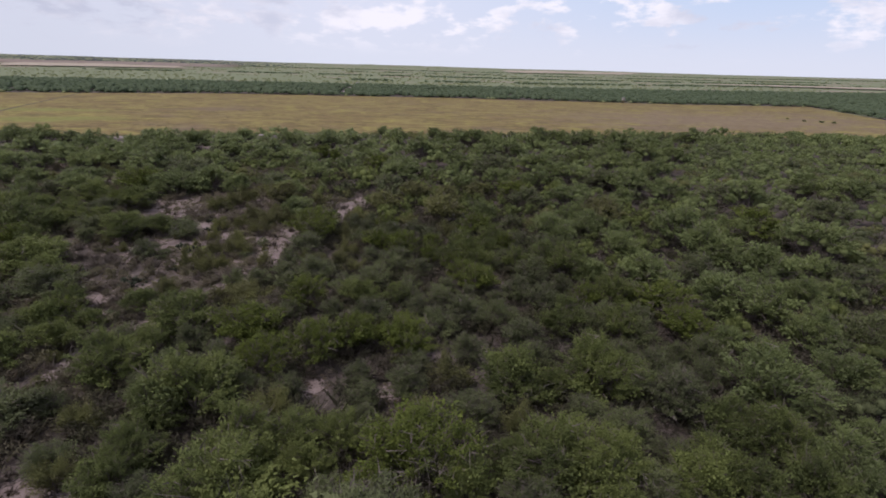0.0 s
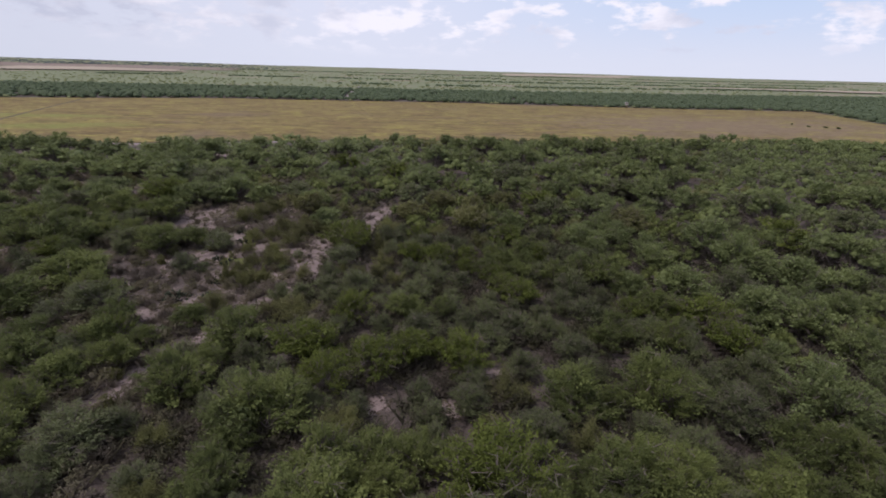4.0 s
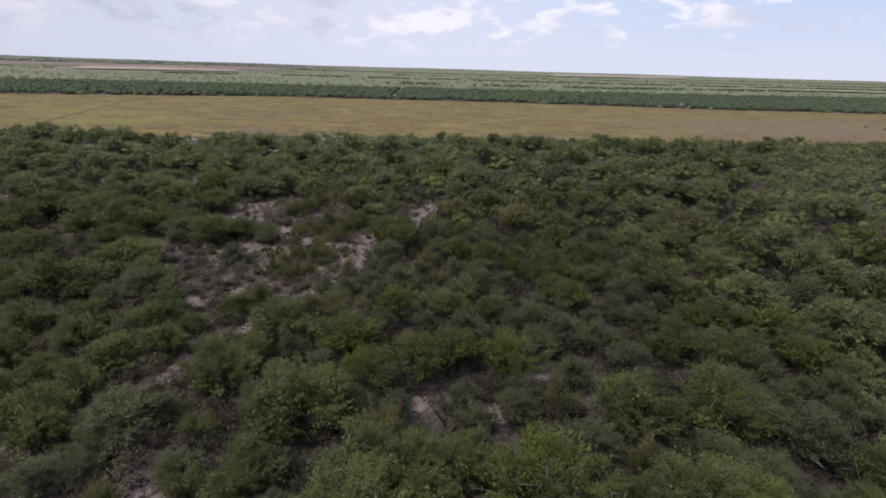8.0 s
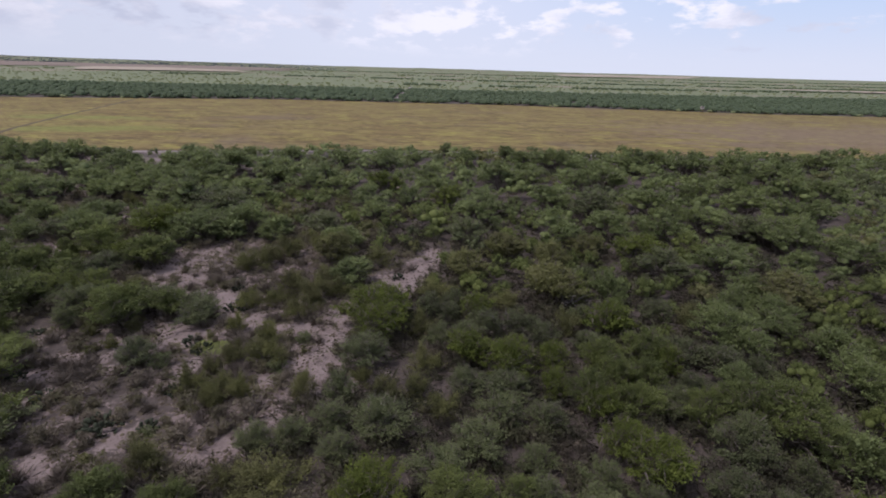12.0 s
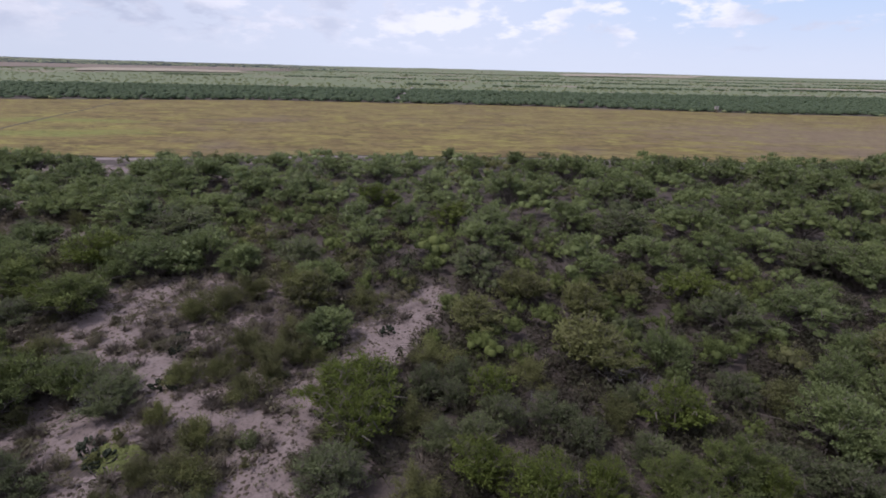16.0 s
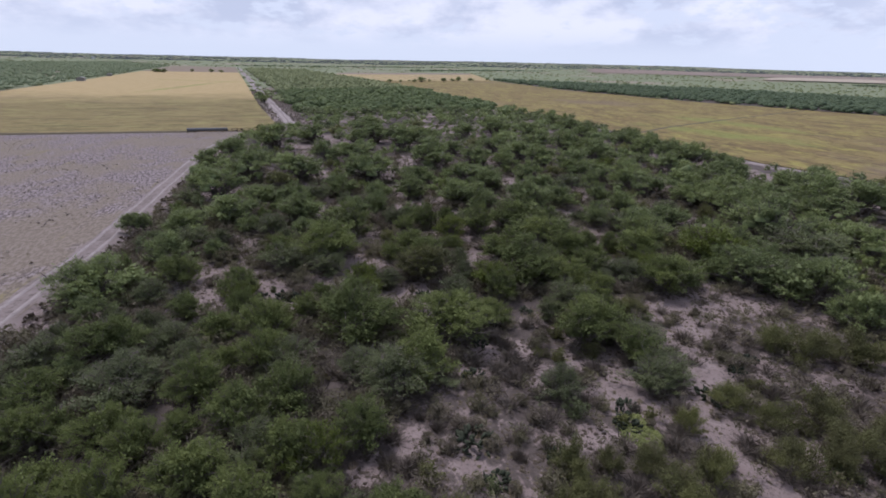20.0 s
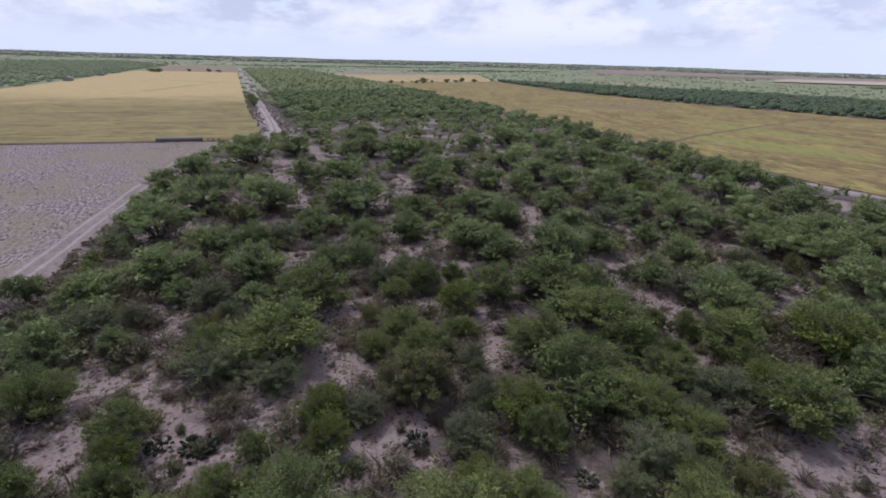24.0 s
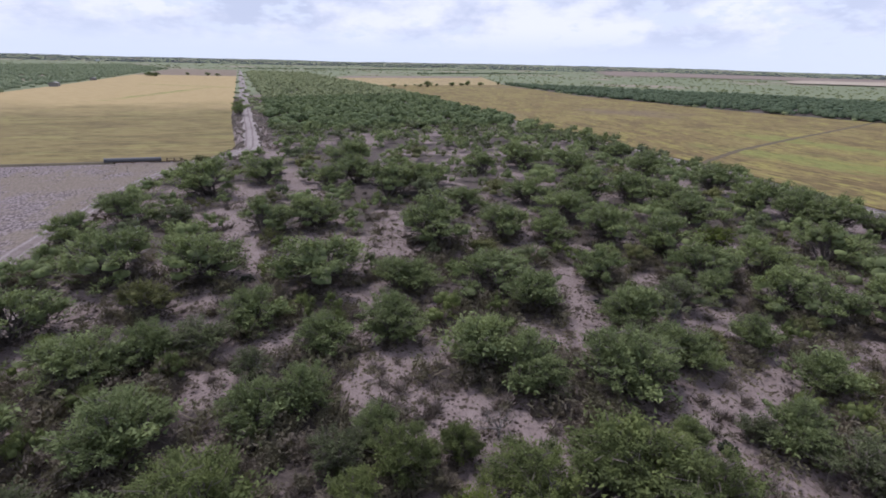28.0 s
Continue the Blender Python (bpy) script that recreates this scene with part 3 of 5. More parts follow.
GREEN_5 = [
    (-56.0, 108.5, 3.5), (-56.0, 42.1, 1.1), (-56.1, 72.2, 1.9), (-56.2, 67.4, 2.1), (-56.4, 63.9, 3.4), (-56.9, 95.5, 2.6), (-57.7, 91.6, 2.6), (-59.1, 148.7, 3.7),
    (-59.8, 34.0, 1.8), (-59.9, 104.7, 4.7), (-62.4, 20.9, 3.4), (-64.3, 119.7, 3.6), (-64.7, 27.5, 2.0), (-66.5, 131.2, 4.8), (-68.1, 124.3, 4.8), (-69.6, 108.9, 3.7),
    (-70.8, 147.9, 3.1), (-70.9, 25.6, 2.5), (-71.0, 115.4, 3.3), (-72.8, 109.8, 3.5), (-75.7, 113.0, 4.4), (-78.5, 136.5, 3.9), (-80.8, 25.9, 2.7), (-83.1, 135.4, 3.0),
    (-84.0, 19.2, 1.8), (-153.4, 37.3, 5.4), (-107.3, 54.7, 5.0), (-177.4, 66.3, 5.0), (-148.3, 77.2, 4.9), (-168.7, 108.4, 4.9), (-145.4, 69.8, 4.8), (-118.0, 70.9, 4.7)]
GREEN_6 = [
    (-158.4, 116.8, 4.7), (-135.0, 107.3, 4.7), (-150.2, 131.9, 4.7), (-158.4, 65.6, 4.6), (-161.8, 47.8, 4.4), (-114.2, 32.8, 4.4), (-172.3, 138.7, 4.2), (-131.1, 113.2, 4.2),
    (-133.3, 135.9, 4.2), (-87.6, 125.1, 4.2), (-112.6, 41.9, 4.1), (-101.6, 27.6, 4.1), (-124.2, 95.3, 4.1), (-117.2, 114.5, 4.1), (-120.4, 131.8, 4.1), (-108.5, 135.7, 4.1),
    (-113.0, 95.7, 4.0), (-136.3, 28.5, 3.9), (-112.7, 132.3, 3.9), (-129.7, 55.1, 3.8), (-107.2, 101.9, 3.8), (-98.7, 120.8, 3.8), (-83.9, 111.5, 3.8), (-68.4, 43.5, 3.8),
    (-65.2, 71.5, 3.8), (-101.9, 73.1, 3.7), (-127.3, 118.9, 3.7), (-117.9, 81.9, 3.6), (-134.2, 93.7, 3.6), (-73.2, 71.2, 3.6), (-85.6, 31.1, 3.5), (-162.5, 95.0, 3.5)]
GREEN_7 = [
    (-127.8, 48.1, 3.4), (-81.7, 76.7, 3.4), (-98.0, 108.4, 3.4), (-76.5, 47.3, 3.3), (-192.1, 143.1, 3.3), (-97.7, 98.7, 3.3), (-89.5, 102.6, 3.3), (-129.3, 23.6, 3.1),
    (-93.4, 35.5, 3.1), (-83.4, 41.5, 3.1), (-154.0, 59.1, 3.1), (-88.0, 67.0, 3.1), (-77.7, 106.3, 3.1), (-132.6, 81.5, 3.0), (-103.6, 64.3, 2.9), (-96.3, 76.1, 2.9),
    (-90.4, 83.9, 2.9), (-114.3, 87.6, 2.9), (-85.4, 104.4, 2.9), (-104.4, 140.4, 2.9), (-64.4, 85.8, 2.9), (-100.3, 86.7, 2.8), (-94.4, 60.5, 2.7), (-84.4, 69.4, 2.7),
    (-73.2, 65.4, 2.7), (-67.7, 92.9, 2.7), (-70.1, 74.8, 2.7), (-58.5, 81.1, 2.7), (-99.4, 48.4, 2.5), (-77.1, 92.1, 2.5), (-66.8, 87.9, 2.5), (-62.6, 64.9, 2.5)]
GREEN_8 = [
    (-83.0, 83.9, 2.4), (-97.5, 137.7, 2.4), (-95.1, 40.2, 2.2), (-93.2, 96.9, 2.2), (-60.5, 72.1, 2.2), (-93.4, 54.3, 2.1), (-83.4, 92.3, 2.1), (-73.2, 84.2, 2.1),
    (-85.6, 52.6, 2.0), (-84.6, 49.1, 2.0), (-63.7, 54.5, 2.0), (-77.5, 58.3, 1.9), (-68.6, 38.1, 1.9), (-59.5, 68.9, 1.5), (-57.5, 74.3, 1.5), (-78.0, 62.0, 1.3),
    (-63.4, 76.9, 1.2), (-61.7, 79.3, 1.2), (-56.6, 79.9, 1.2), (24.9, 30.9, 3.3), (-17.1, 28.5, 3.2), (28.9, 46.1, 3.1), (12.2, 32.0, 3.1), (32.6, 43.4, 3.0),
    (7.7, 23.0, 3.0), (5.7, 31.2, 2.7), (-25.1, 32.1, 2.5), (-12.1, 24.0, 2.4), (33.8, 38.7, 2.4), (10.5, 22.6, 2.4), (35.5, 48.4, 2.3), (18.4, 46.9, 2.2)]
GREEN_9 = [
    (38.5, 47.0, 2.2), (21.8, 25.6, 2.2), (-39.1, 35.4, 2.1), (-19.2, 26.9, 2.1), (11.7, 41.2, 2.1), (-8.5, 24.6, 2.0), (17.0, 40.1, 2.0), (19.3, 26.6, 2.0),
    (-7.7, 45.2, 1.9), (42.6, 47.6, 1.9), (-34.6, 28.8, 1.9), (25.3, 37.5, 1.9), (-18.4, 23.3, 1.8), (-5.8, 25.1, 1.8), (17.3, 23.1, 1.8), (-32.0, 36.0, 1.7),
    (-23.8, 35.0, 1.7), (-10.3, 22.5, 1.7), (-7.4, 22.7, 1.5), (4.8, 23.2, 1.5), (-4.3, 45.8, 1.4), (8.7, 30.9, 1.4), (23.1, 24.1, 1.2), (29.2, 31.7, 1.1),
    (-23.0, 76.4, 2.3), (-27.1, 87.8, 2.5)]
GREEN = GREEN_1 + GREEN_2 + GREEN_3 + GREEN_4 + GREEN_5 + GREEN_6 + GREEN_7 + GREEN_8 + GREEN_9
FRESH_1 = [
    (48.1, 71.4, 3.8), (13.8, 88.3, 3.4), (9.0, 61.6, 1.4), (5.2, 68.2, 2.4), (2.8, 51.2, 1.8), (2.8, 75.2, 2.0), (1.8, 55.4, 1.6), (-0.8, 61.1, 1.5),
    (-1.1, 57.4, 1.2), (-4.4, 60.0, 2.2), (-7.9, 69.7, 1.9), (-8.2, 61.9, 2.0), (-14.3, 112.1, 3.1), (-16.8, 64.1, 2.5), (-28.2, 119.5, 3.6), (-34.3, 39.9, 1.7),
    (-49.6, 54.2, 1.5), (-52.2, 78.2, 1.9), (-54.5, 88.9, 3.6), (-54.8, 59.9, 2.2), (-55.7, 46.5, 1.3), (-56.9, 34.2, 1.4), (-58.8, 46.3, 1.7), (-105.8, 109.1, 2.5),
    (-71.5, 60.5, 1.9), (-0.9, 22.8, 3.6), (22.8, 44.5, 3.0), (-16.4, 38.0, 2.9), (-10.2, 35.5, 2.6), (-2.4, 36.6, 2.4), (23.3, 40.1, 2.4), (-7.3, 37.6, 2.3)]
FRESH_2 = [
    (4.3, 49.4, 2.2), (-13.7, 32.8, 2.1), (-13.1, 44.8, 2.0), (15.4, 46.4, 1.8), (-4.5, 38.3, 1.0), (-17.7, 66.9, 3.4)]
FRESH = FRESH_1 + FRESH_2
GREY_1 = [
    (64.6, 77.3, 4.0), (53.9, 91.7, 3.8), (47.0, 51.6, 3.1), (39.6, 40.0, 2.5), (32.5, 102.6, 3.9), (30.3, 52.5, 2.9), (15.0, 83.5, 3.4), (12.7, 21.4, 1.9),
    (10.9, 71.9, 1.7), (10.8, 63.8, 1.8), (10.8, 109.6, 4.7), (10.1, 58.5, 1.6), (7.3, 56.1, 1.7), (5.5, 20.6, 1.9), (-2.2, 53.6, 1.6), (-3.5, 67.5, 1.8),
    (-4.8, 56.8, 1.9), (-7.0, 50.4, 1.9), (-8.0, 57.0, 1.6), (-9.9, 94.6, 3.1), (-30.3, 21.4, 1.7), (-32.6, 94.6, 2.8), (-36.3, 67.0, 1.9), (-40.7, 46.6, 2.8),
    (-43.1, 43.9, 1.6), (-44.4, 27.2, 2.8), (-45.6, 38.6, 2.0), (-47.8, 62.9, 1.2), (-49.4, 65.7, 1.9), (-50.2, 20.3, 2.0), (-50.7, 29.4, 1.7), (-52.8, 116.4, 2.5)]
GREY_2 = [
    (-52.8, 74.9, 2.0), (-53.2, 101.8, 4.7), (-58.4, 48.9, 1.5), (-64.4, 43.0, 2.0), (-66.2, 38.4, 2.3), (-76.0, 27.3, 2.1), (-91.6, 90.9, 2.7), (-134.0, 35.0, 2.4),
    (-94.4, 123.6, 2.4), (-69.4, 85.7, 2.4), (-96.1, 43.9, 2.3), (-98.0, 23.8, 2.0), (-74.3, 99.1, 1.8), (-90.5, 48.5, 1.5), (-75.1, 39.0, 1.3), (-74.4, 82.4, 1.2),
    (-76.3, 30.8, 1.2), (-61.7, 58.2, 1.2), (-64.1, 57.1, 0.8), (17.1, 30.3, 2.7), (-28.7, 26.4, 2.5), (11.1, 45.8, 2.1), (15.2, 41.4, 2.1), (7.8, 38.0, 1.9),
    (8.4, 47.6, 1.8), (-0.0, 45.3, 1.7), (-3.1, 45.5, 1.7), (-36.1, 36.4, 1.7), (18.3, 38.7, 1.7), (-28.7, 23.8, 1.5), (-26.7, 27.8, 1.4), (-22.6, 22.9, 1.4)]
GREY_3 = [
    (15.0, 24.6, 1.4), (-28.7, 22.1, 1.2), (-11.1, 30.4, 1.2), (-5.0, 27.2, 1.2), (-40.8, 67.8, 2.1), (-35.4, 64.7, 1.8), (-36.7, 57.6, 1.6)]
GREY = GREY_1 + GREY_2 + GREY_3
OLIVE_1 = [
    (25.8, 77.2, 3.6), (14.7, 71.4, 2.0), (7.1, 90.5, 2.6), (1.0, 84.5, 2.6), (0.9, 68.2, 1.7), (0.2, 75.2, 3.4), (-4.5, 72.6, 1.8), (-4.7, 87.0, 2.8),
    (-9.9, 80.1, 2.8), (-10.0, 54.0, 1.5), (-12.1, 60.4, 1.6), (-12.2, 56.0, 1.3), (-12.7, 74.0, 2.2), (-13.1, 66.2, 1.8), (-14.4, 55.3, 1.3), (-16.8, 57.3, 0.9),
    (-20.8, 55.2, 1.3), (-21.7, 21.7, 1.4), (-22.5, 45.6, 1.1), (-25.6, 20.2, 1.2), (-25.9, 59.0, 1.8), (-26.0, 67.7, 1.7), (-26.3, 91.5, 2.0), (-26.9, 82.8, 2.8),
    (-27.2, 54.2, 1.5), (-28.1, 46.0, 1.5), (-45.8, 70.0, 1.5), (-59.9, 53.3, 2.4), (-62.2, 54.4, 2.0), (-103.4, 37.9, 2.4), (-75.6, 95.0, 1.6), (-71.6, 104.1, 1.6)]
OLIVE_2 = [
    (-73.4, 37.4, 1.5), (-71.7, 51.5, 1.3), (-72.8, 100.8, 1.2), (-59.0, 75.4, 0.8), (-19.7, 45.6, 2.3), (0.9, 32.9, 2.0), (-11.4, 28.1, 1.7), (6.0, 27.1, 1.7),
    (-1.2, 28.2, 1.5), (-23.6, 26.5, 1.4), (-29.4, 70.2, 1.4), (-29.4, 73.3, 1.8), (-25.9, 71.9, 2.0), (-25.9, 76.0, 2.1), (-23.5, 73.6, 1.6), (-25.1, 70.0, 1.3),
    (-35.5, 80.7, 2.3), (-34.3, 84.3, 2.3), (-37.0, 78.8, 1.8), (-32.0, 68.9, 1.5), (-30.7, 63.9, 1.0), (-26.9, 62.1, 1.5), (-28.6, 59.2, 1.2), (-30.2, 54.8, 1.4),
    (-29.2, 56.7, 1.0), (-27.5, 52.7, 1.1), (-25.6, 54.5, 0.9), (-29.6, 86.5, 2.3), (-21.2, 83.7, 2.1)]
OLIVE = OLIVE_1 + OLIVE_2
BARE_1 = [
    (3.4, 37.7, 1.1), (-0.1, 36.5, 1.0), (-3.5, 31.6, 1.4), (-5.6, 33.5, 1.0), (-9.7, 32.1, 1.2), (-14.4, 89.4, 1.8), (-15.3, 58.8, 1.2), (-15.8, 84.3, 1.7),
    (-15.8, 62.5, 1.1), (-16.7, 57.2, 1.2), (-17.4, 62.3, 1.5), (-17.9, 78.6, 2.0), (-17.9, 56.6, 1.1), (-19.2, 60.3, 1.3), (-19.9, 74.8, 1.8), (-22.1, 71.5, 1.7),
    (-23.2, 68.6, 2.0), (-23.7, 111.9, 1.5), (-24.2, 49.0, 1.6), (-24.3, 57.6, 1.3), (-24.6, 69.2, 1.4), (-24.6, 56.2, 1.2), (-24.7, 65.3, 2.1), (-25.0, 61.3, 1.4),
    (-25.1, 22.3, 1.2), (-25.4, 53.1, 1.4), (-26.3, 66.3, 1.8), (-26.9, 48.2, 1.4), (-27.0, 128.9, 1.4), (-28.1, 51.4, 1.5), (-28.1, 145.1, 1.8), (-28.5, 65.2, 1.3)]
BARE_2 = [
    (-28.7, 39.9, 0.9), (-29.4, 21.4, 1.2), (-29.7, 67.8, 1.6), (-30.1, 36.7, 1.0), (-30.3, 64.6, 0.9), (-30.5, 34.9, 0.8), (-30.9, 49.3, 0.9), (-31.6, 59.9, 0.9),
    (-32.0, 57.6, 1.2), (-32.2, 48.8, 1.1), (-32.5, 66.6, 1.2), (-32.7, 57.9, 1.2), (-32.8, 42.3, 0.8), (-33.4, 56.0, 1.2), (-33.4, 64.0, 1.0), (-33.6, 68.2, 1.2),
    (-34.0, 42.8, 0.8), (-34.1, 45.3, 0.9), (-34.5, 46.7, 0.8), (-34.7, 45.5, 0.6), (-34.7, 75.0, 1.4), (-35.4, 69.6, 1.1), (-35.6, 61.1, 1.4), (-35.8, 76.9, 1.2),
    (-36.1, 46.2, 0.9), (-36.6, 71.1, 2.0), (-36.7, 59.5, 1.8), (-38.4, 73.3, 1.2), (-38.5, 56.8, 0.9), (-38.9, 48.3, 0.8), (-39.6, 63.0, 2.4), (-40.2, 58.0, 1.0)]
BARE_3 = [
    (-40.6, 89.2, 1.8), (-40.7, 61.8, 1.4), (-41.5, 52.3, 1.0), (-43.2, 56.4, 2.2), (-43.9, 53.6, 1.4), (-45.2, 73.3, 1.2), (-45.4, 85.7, 2.0), (-45.8, 88.1, 1.9),
    (-46.4, 80.3, 1.5), (-47.0, 61.1, 1.8), (-47.4, 76.6, 2.0), (-48.1, 107.5, 1.1), (-48.9, 79.5, 2.5), (-49.0, 83.5, 1.8), (-49.6, 61.8, 0.8), (-49.7, 72.3, 1.2),
    (-50.9, 83.8, 2.1), (-51.7, 126.4, 1.8), (-52.0, 58.3, 1.2), (-53.2, 52.3, 0.8), (-55.1, 30.6, 1.0), (-55.3, 49.9, 0.9), (-55.9, 39.1, 1.4), (-57.2, 77.1, 1.3),
    (-57.3, 35.8, 1.1), (-57.4, 52.7, 1.7), (-58.1, 64.8, 1.0), (-58.2, 30.9, 1.4), (-58.6, 78.6, 1.2), (-59.1, 55.9, 0.8), (-59.8, 83.2, 1.5), (-60.1, 34.6, 1.5)]
BARE_4 = [
    (-60.9, 57.3, 1.5), (-61.2, 122.2, 1.5), (-61.5, 29.5, 1.2), (-61.6, 41.7, 1.4), (-62.1, 37.6, 1.5), (-62.5, 79.4, 1.9), (-62.6, 91.4, 1.7), (-62.7, 93.9, 1.2),
    (-63.0, 40.6, 0.7), (-63.2, 31.1, 0.7), (-63.7, 83.5, 1.6), (-63.8, 46.2, 1.0), (-64.3, 95.8, 2.3), (-66.0, 79.0, 1.3), (-67.1, 101.0, 1.8), (-67.4, 48.3, 0.8),
    (-67.5, 83.1, 2.2), (-67.6, 112.7, 2.7), (-68.1, 52.8, 0.8), (-68.8, 30.2, 1.5), (-68.9, 82.7, 1.4), (-69.8, 111.0, 1.8), (-70.1, 102.0, 2.9), (-70.5, 80.7, 1.3),
    (-71.6, 29.0, 1.1), (-72.1, 54.2, 1.6), (-72.1, 79.8, 1.9), (-72.7, 35.1, 1.0), (-74.2, 93.2, 1.8), (-74.4, 79.3, 1.4), (-75.1, 81.5, 1.5), (-75.5, 115.1, 2.7)]
BARE_5 = [
    (-75.7, 31.4, 0.8), (-75.7, 92.0, 1.8), (-77.5, 113.0, 1.5), (-77.8, 87.6, 1.0), (-78.2, 81.9, 2.0), (-79.3, 103.5, 2.9), (-80.4, 93.0, 1.3), (-81.0, 65.2, 0.9),
    (-81.5, 103.4, 2.0), (-82.6, 101.0, 1.7), (-83.3, 49.4, 1.0), (-83.4, 56.7, 1.5), (-84.4, 65.3, 0.8), (-86.7, 37.1, 1.6), (-87.3, 76.7, 1.4), (-87.5, 56.9, 2.1),
    (-88.0, 43.7, 1.0), (-88.2, 92.7, 2.1), (-88.7, 76.2, 1.5), (-89.3, 44.4, 1.2), (-90.2, 59.5, 2.7), (-90.7, 44.5, 1.8), (-91.2, 61.4, 1.9), (-92.4, 74.1, 1.8),
    (-92.9, 102.9, 1.8), (-93.8, 64.1, 1.5), (-94.4, 128.6, 3.6), (-94.7, 145.9, 3.6), (-95.0, 122.1, 3.1), (-95.4, 46.6, 2.6), (-95.5, 49.3, 2.3), (-95.6, 81.0, 1.9)]
BARE_6 = [
    (-96.5, 147.3, 2.1), (-97.7, 72.7, 1.1), (-98.1, 51.3, 1.5), (-98.2, 65.8, 1.5), (-99.3, 123.3, 2.7), (-100.8, 116.4, 1.9), (-101.1, 83.2, 2.5), (-101.9, 67.0, 1.6),
    (-104.3, 57.3, 1.4), (-105.0, 137.9, 3.5), (-107.4, 142.3, 2.6), (-111.7, 99.0, 2.2), (-113.2, 63.2, 1.3), (-114.6, 135.3, 2.3), (-114.7, 85.5, 2.3), (-116.3, 84.8, 2.3),
    (-119.3, 45.6, 1.3), (-119.4, 65.2, 2.4), (-121.6, 135.7, 2.2), (-124.7, 65.3, 2.5), (-126.8, 114.8, 2.4), (-128.3, 45.9, 2.1), (-129.9, 67.2, 2.6), (-134.8, 139.6, 2.8),
    (-134.8, 67.4, 2.0), (-135.7, 40.6, 3.6), (-136.4, 107.8, 2.5), (-139.6, 40.4, 3.6), (-143.6, 83.2, 3.1), (-148.7, 57.6, 3.0), (-148.8, 93.7, 2.7), (-159.2, 99.4, 3.6)]
BARE_7 = [
    (-178.2, 93.0, 3.6), (-191.7, 92.1, 3.6), (-198.2, 81.8, 3.3)]
BARE = BARE_1 + BARE_2 + BARE_3 + BARE_4 + BARE_5 + BARE_6 + BARE_7


# trodden bare lanes through the scrub: a line and its half width
LANES = [([(-33.0, 17.5), (-28.4, 19.6), (-24.9, 20.8), (-19.5, 20.6)], 1.3), ([(-30.5, 30.5), (-30.0, 34.3), (-28.3, 37.9), (-26.8, 43.4), (-25.2, 48.0), (-22.6, 54.0)], 0.65),
         ([(-22.6, 54.0), (-22.5, 62.6), (-21.4, 66.8), (-19.7, 69.7), (-18.0, 74.0), (-16.1, 80.3), (-14.2, 88.4)], 2.0),
         ([(-44.0, 77.6), (-37.9, 70.0), (-32.7, 66.9), (-28.6, 67.1), (-22.5, 65.5)], 1.5), ([(-46.8, 74.8), (-46.0, 78.9), (-44.8, 82.4), (-45.2, 90.3)], 1.8),
         ([(-43.6, 64.5), (-38.1, 63.3), (-33.8, 62.2), (-33.5, 65.2), (-31.1, 67.5)], 1.3), ([(-57.2, 50.3), (-55.3, 48.4), (-52.6, 46.7)], 1.4),
         ([(-66.5, 82.4), (-61.7, 79.3), (-56.9, 77.0)], 1.5), ([(-104.3, 84.6), (-95.4, 81.9), (-87.4, 77.3)], 1.6), ([(-96.9, 51.8), (-92.2, 48.1), (-89.0, 45.5)], 1.6),
         ([(-79.9, 83.0), (-76.2, 83.7), (-73.1, 82.3), (-70.3, 83.3)], 2.0), ([(-86.0, 57.1), (-89.7, 61.0), (-91.3, 65.6)], 1.8),
         ([(-129.9, 67.2), (-117.1, 64.7), (-108.9, 65.3)], 1.8), ([(-158.4, 43.7), (-132.0, 43.9), (-115.1, 46.6)], 2.2)]


def bareness(x, y):
    """How bare the ground is, 0 to 1."""
    b = np.zeros(np.shape(x))
    for bx, by, br in BARE:
        d = np.hypot(x - bx, y - by) / (br * 1.15)
        b = np.maximum(b, np.clip(1.45 - d, 0, 1) * 0.9)
    for line, half in LANES:
        b = np.maximum(b, np.clip(1.7 - to_line(line, x, y) / half, 0, 1))
    b = b * np.clip(0.95 + 0.45 * wavy(x, y, 1.9, 3.1), 0.5, 1)
    speckle = wavy(x, y, 7.0, 0.4) * 0.5 + wavy(x, y, 2.6, 1.7) * 0.5
    b = np.maximum(b, np.where(inside(SCRUB, x, y), 0.39 + 0.28 * speckle, 0))
    open_side = np.clip((-40 - x) / 26, 0, 1) * np.clip((175 - y) / 20, 0, 1)
    b = np.maximum(b, open_side * np.clip(speckle * 1.3 + 0.30, 0, 0.82))
    b = np.maximum(b, np.clip(1.0 - to_line(TRACK_SOUTH, x, y) / 7.5, 0, 0.55))
    b = np.maximum(b, np.clip(1.0 - to_line(ROAD_NORTH, x, y) / 1.8, 0, 1))
    return np.maximum(b, np.clip(1.3 - to_line(ROAD_WEST, x, y) / np.where((x > -262) & (x < -192), 6.5, 5.5), 0, 1))


# ---- ground: one sheet out to the horizon ----
def stretched(lo, hi, step, far):
    mid = list(np.arange(lo, hi + 1e-6, step))
    out, d = [], step
    while (out[-1] if out else 0) < far:
        d *= 1.16
        out.append((out[-1] if out else 0) + d)
    return np.array([lo - o for o in reversed(out)] + mid + [hi + o for o in out])


def hills(x, y):
    """Low ridges on the horizon."""
    r, a = np.hypot(x, y), np.arctan2(-x, y)
    rise = np.clip((r - 1900) / 2300, 0, 1)
    west = np.exp(-((a - 1.05) / 0.34) ** 2)
    h = 19 + 13 * west + 3.5 * wavy(a * 1000, r * 0.05, 60.0) + 2.0 * wavy(a * 1000, r * 0.1, 17.0, 2.0)
    return rise ** 1.5 * h


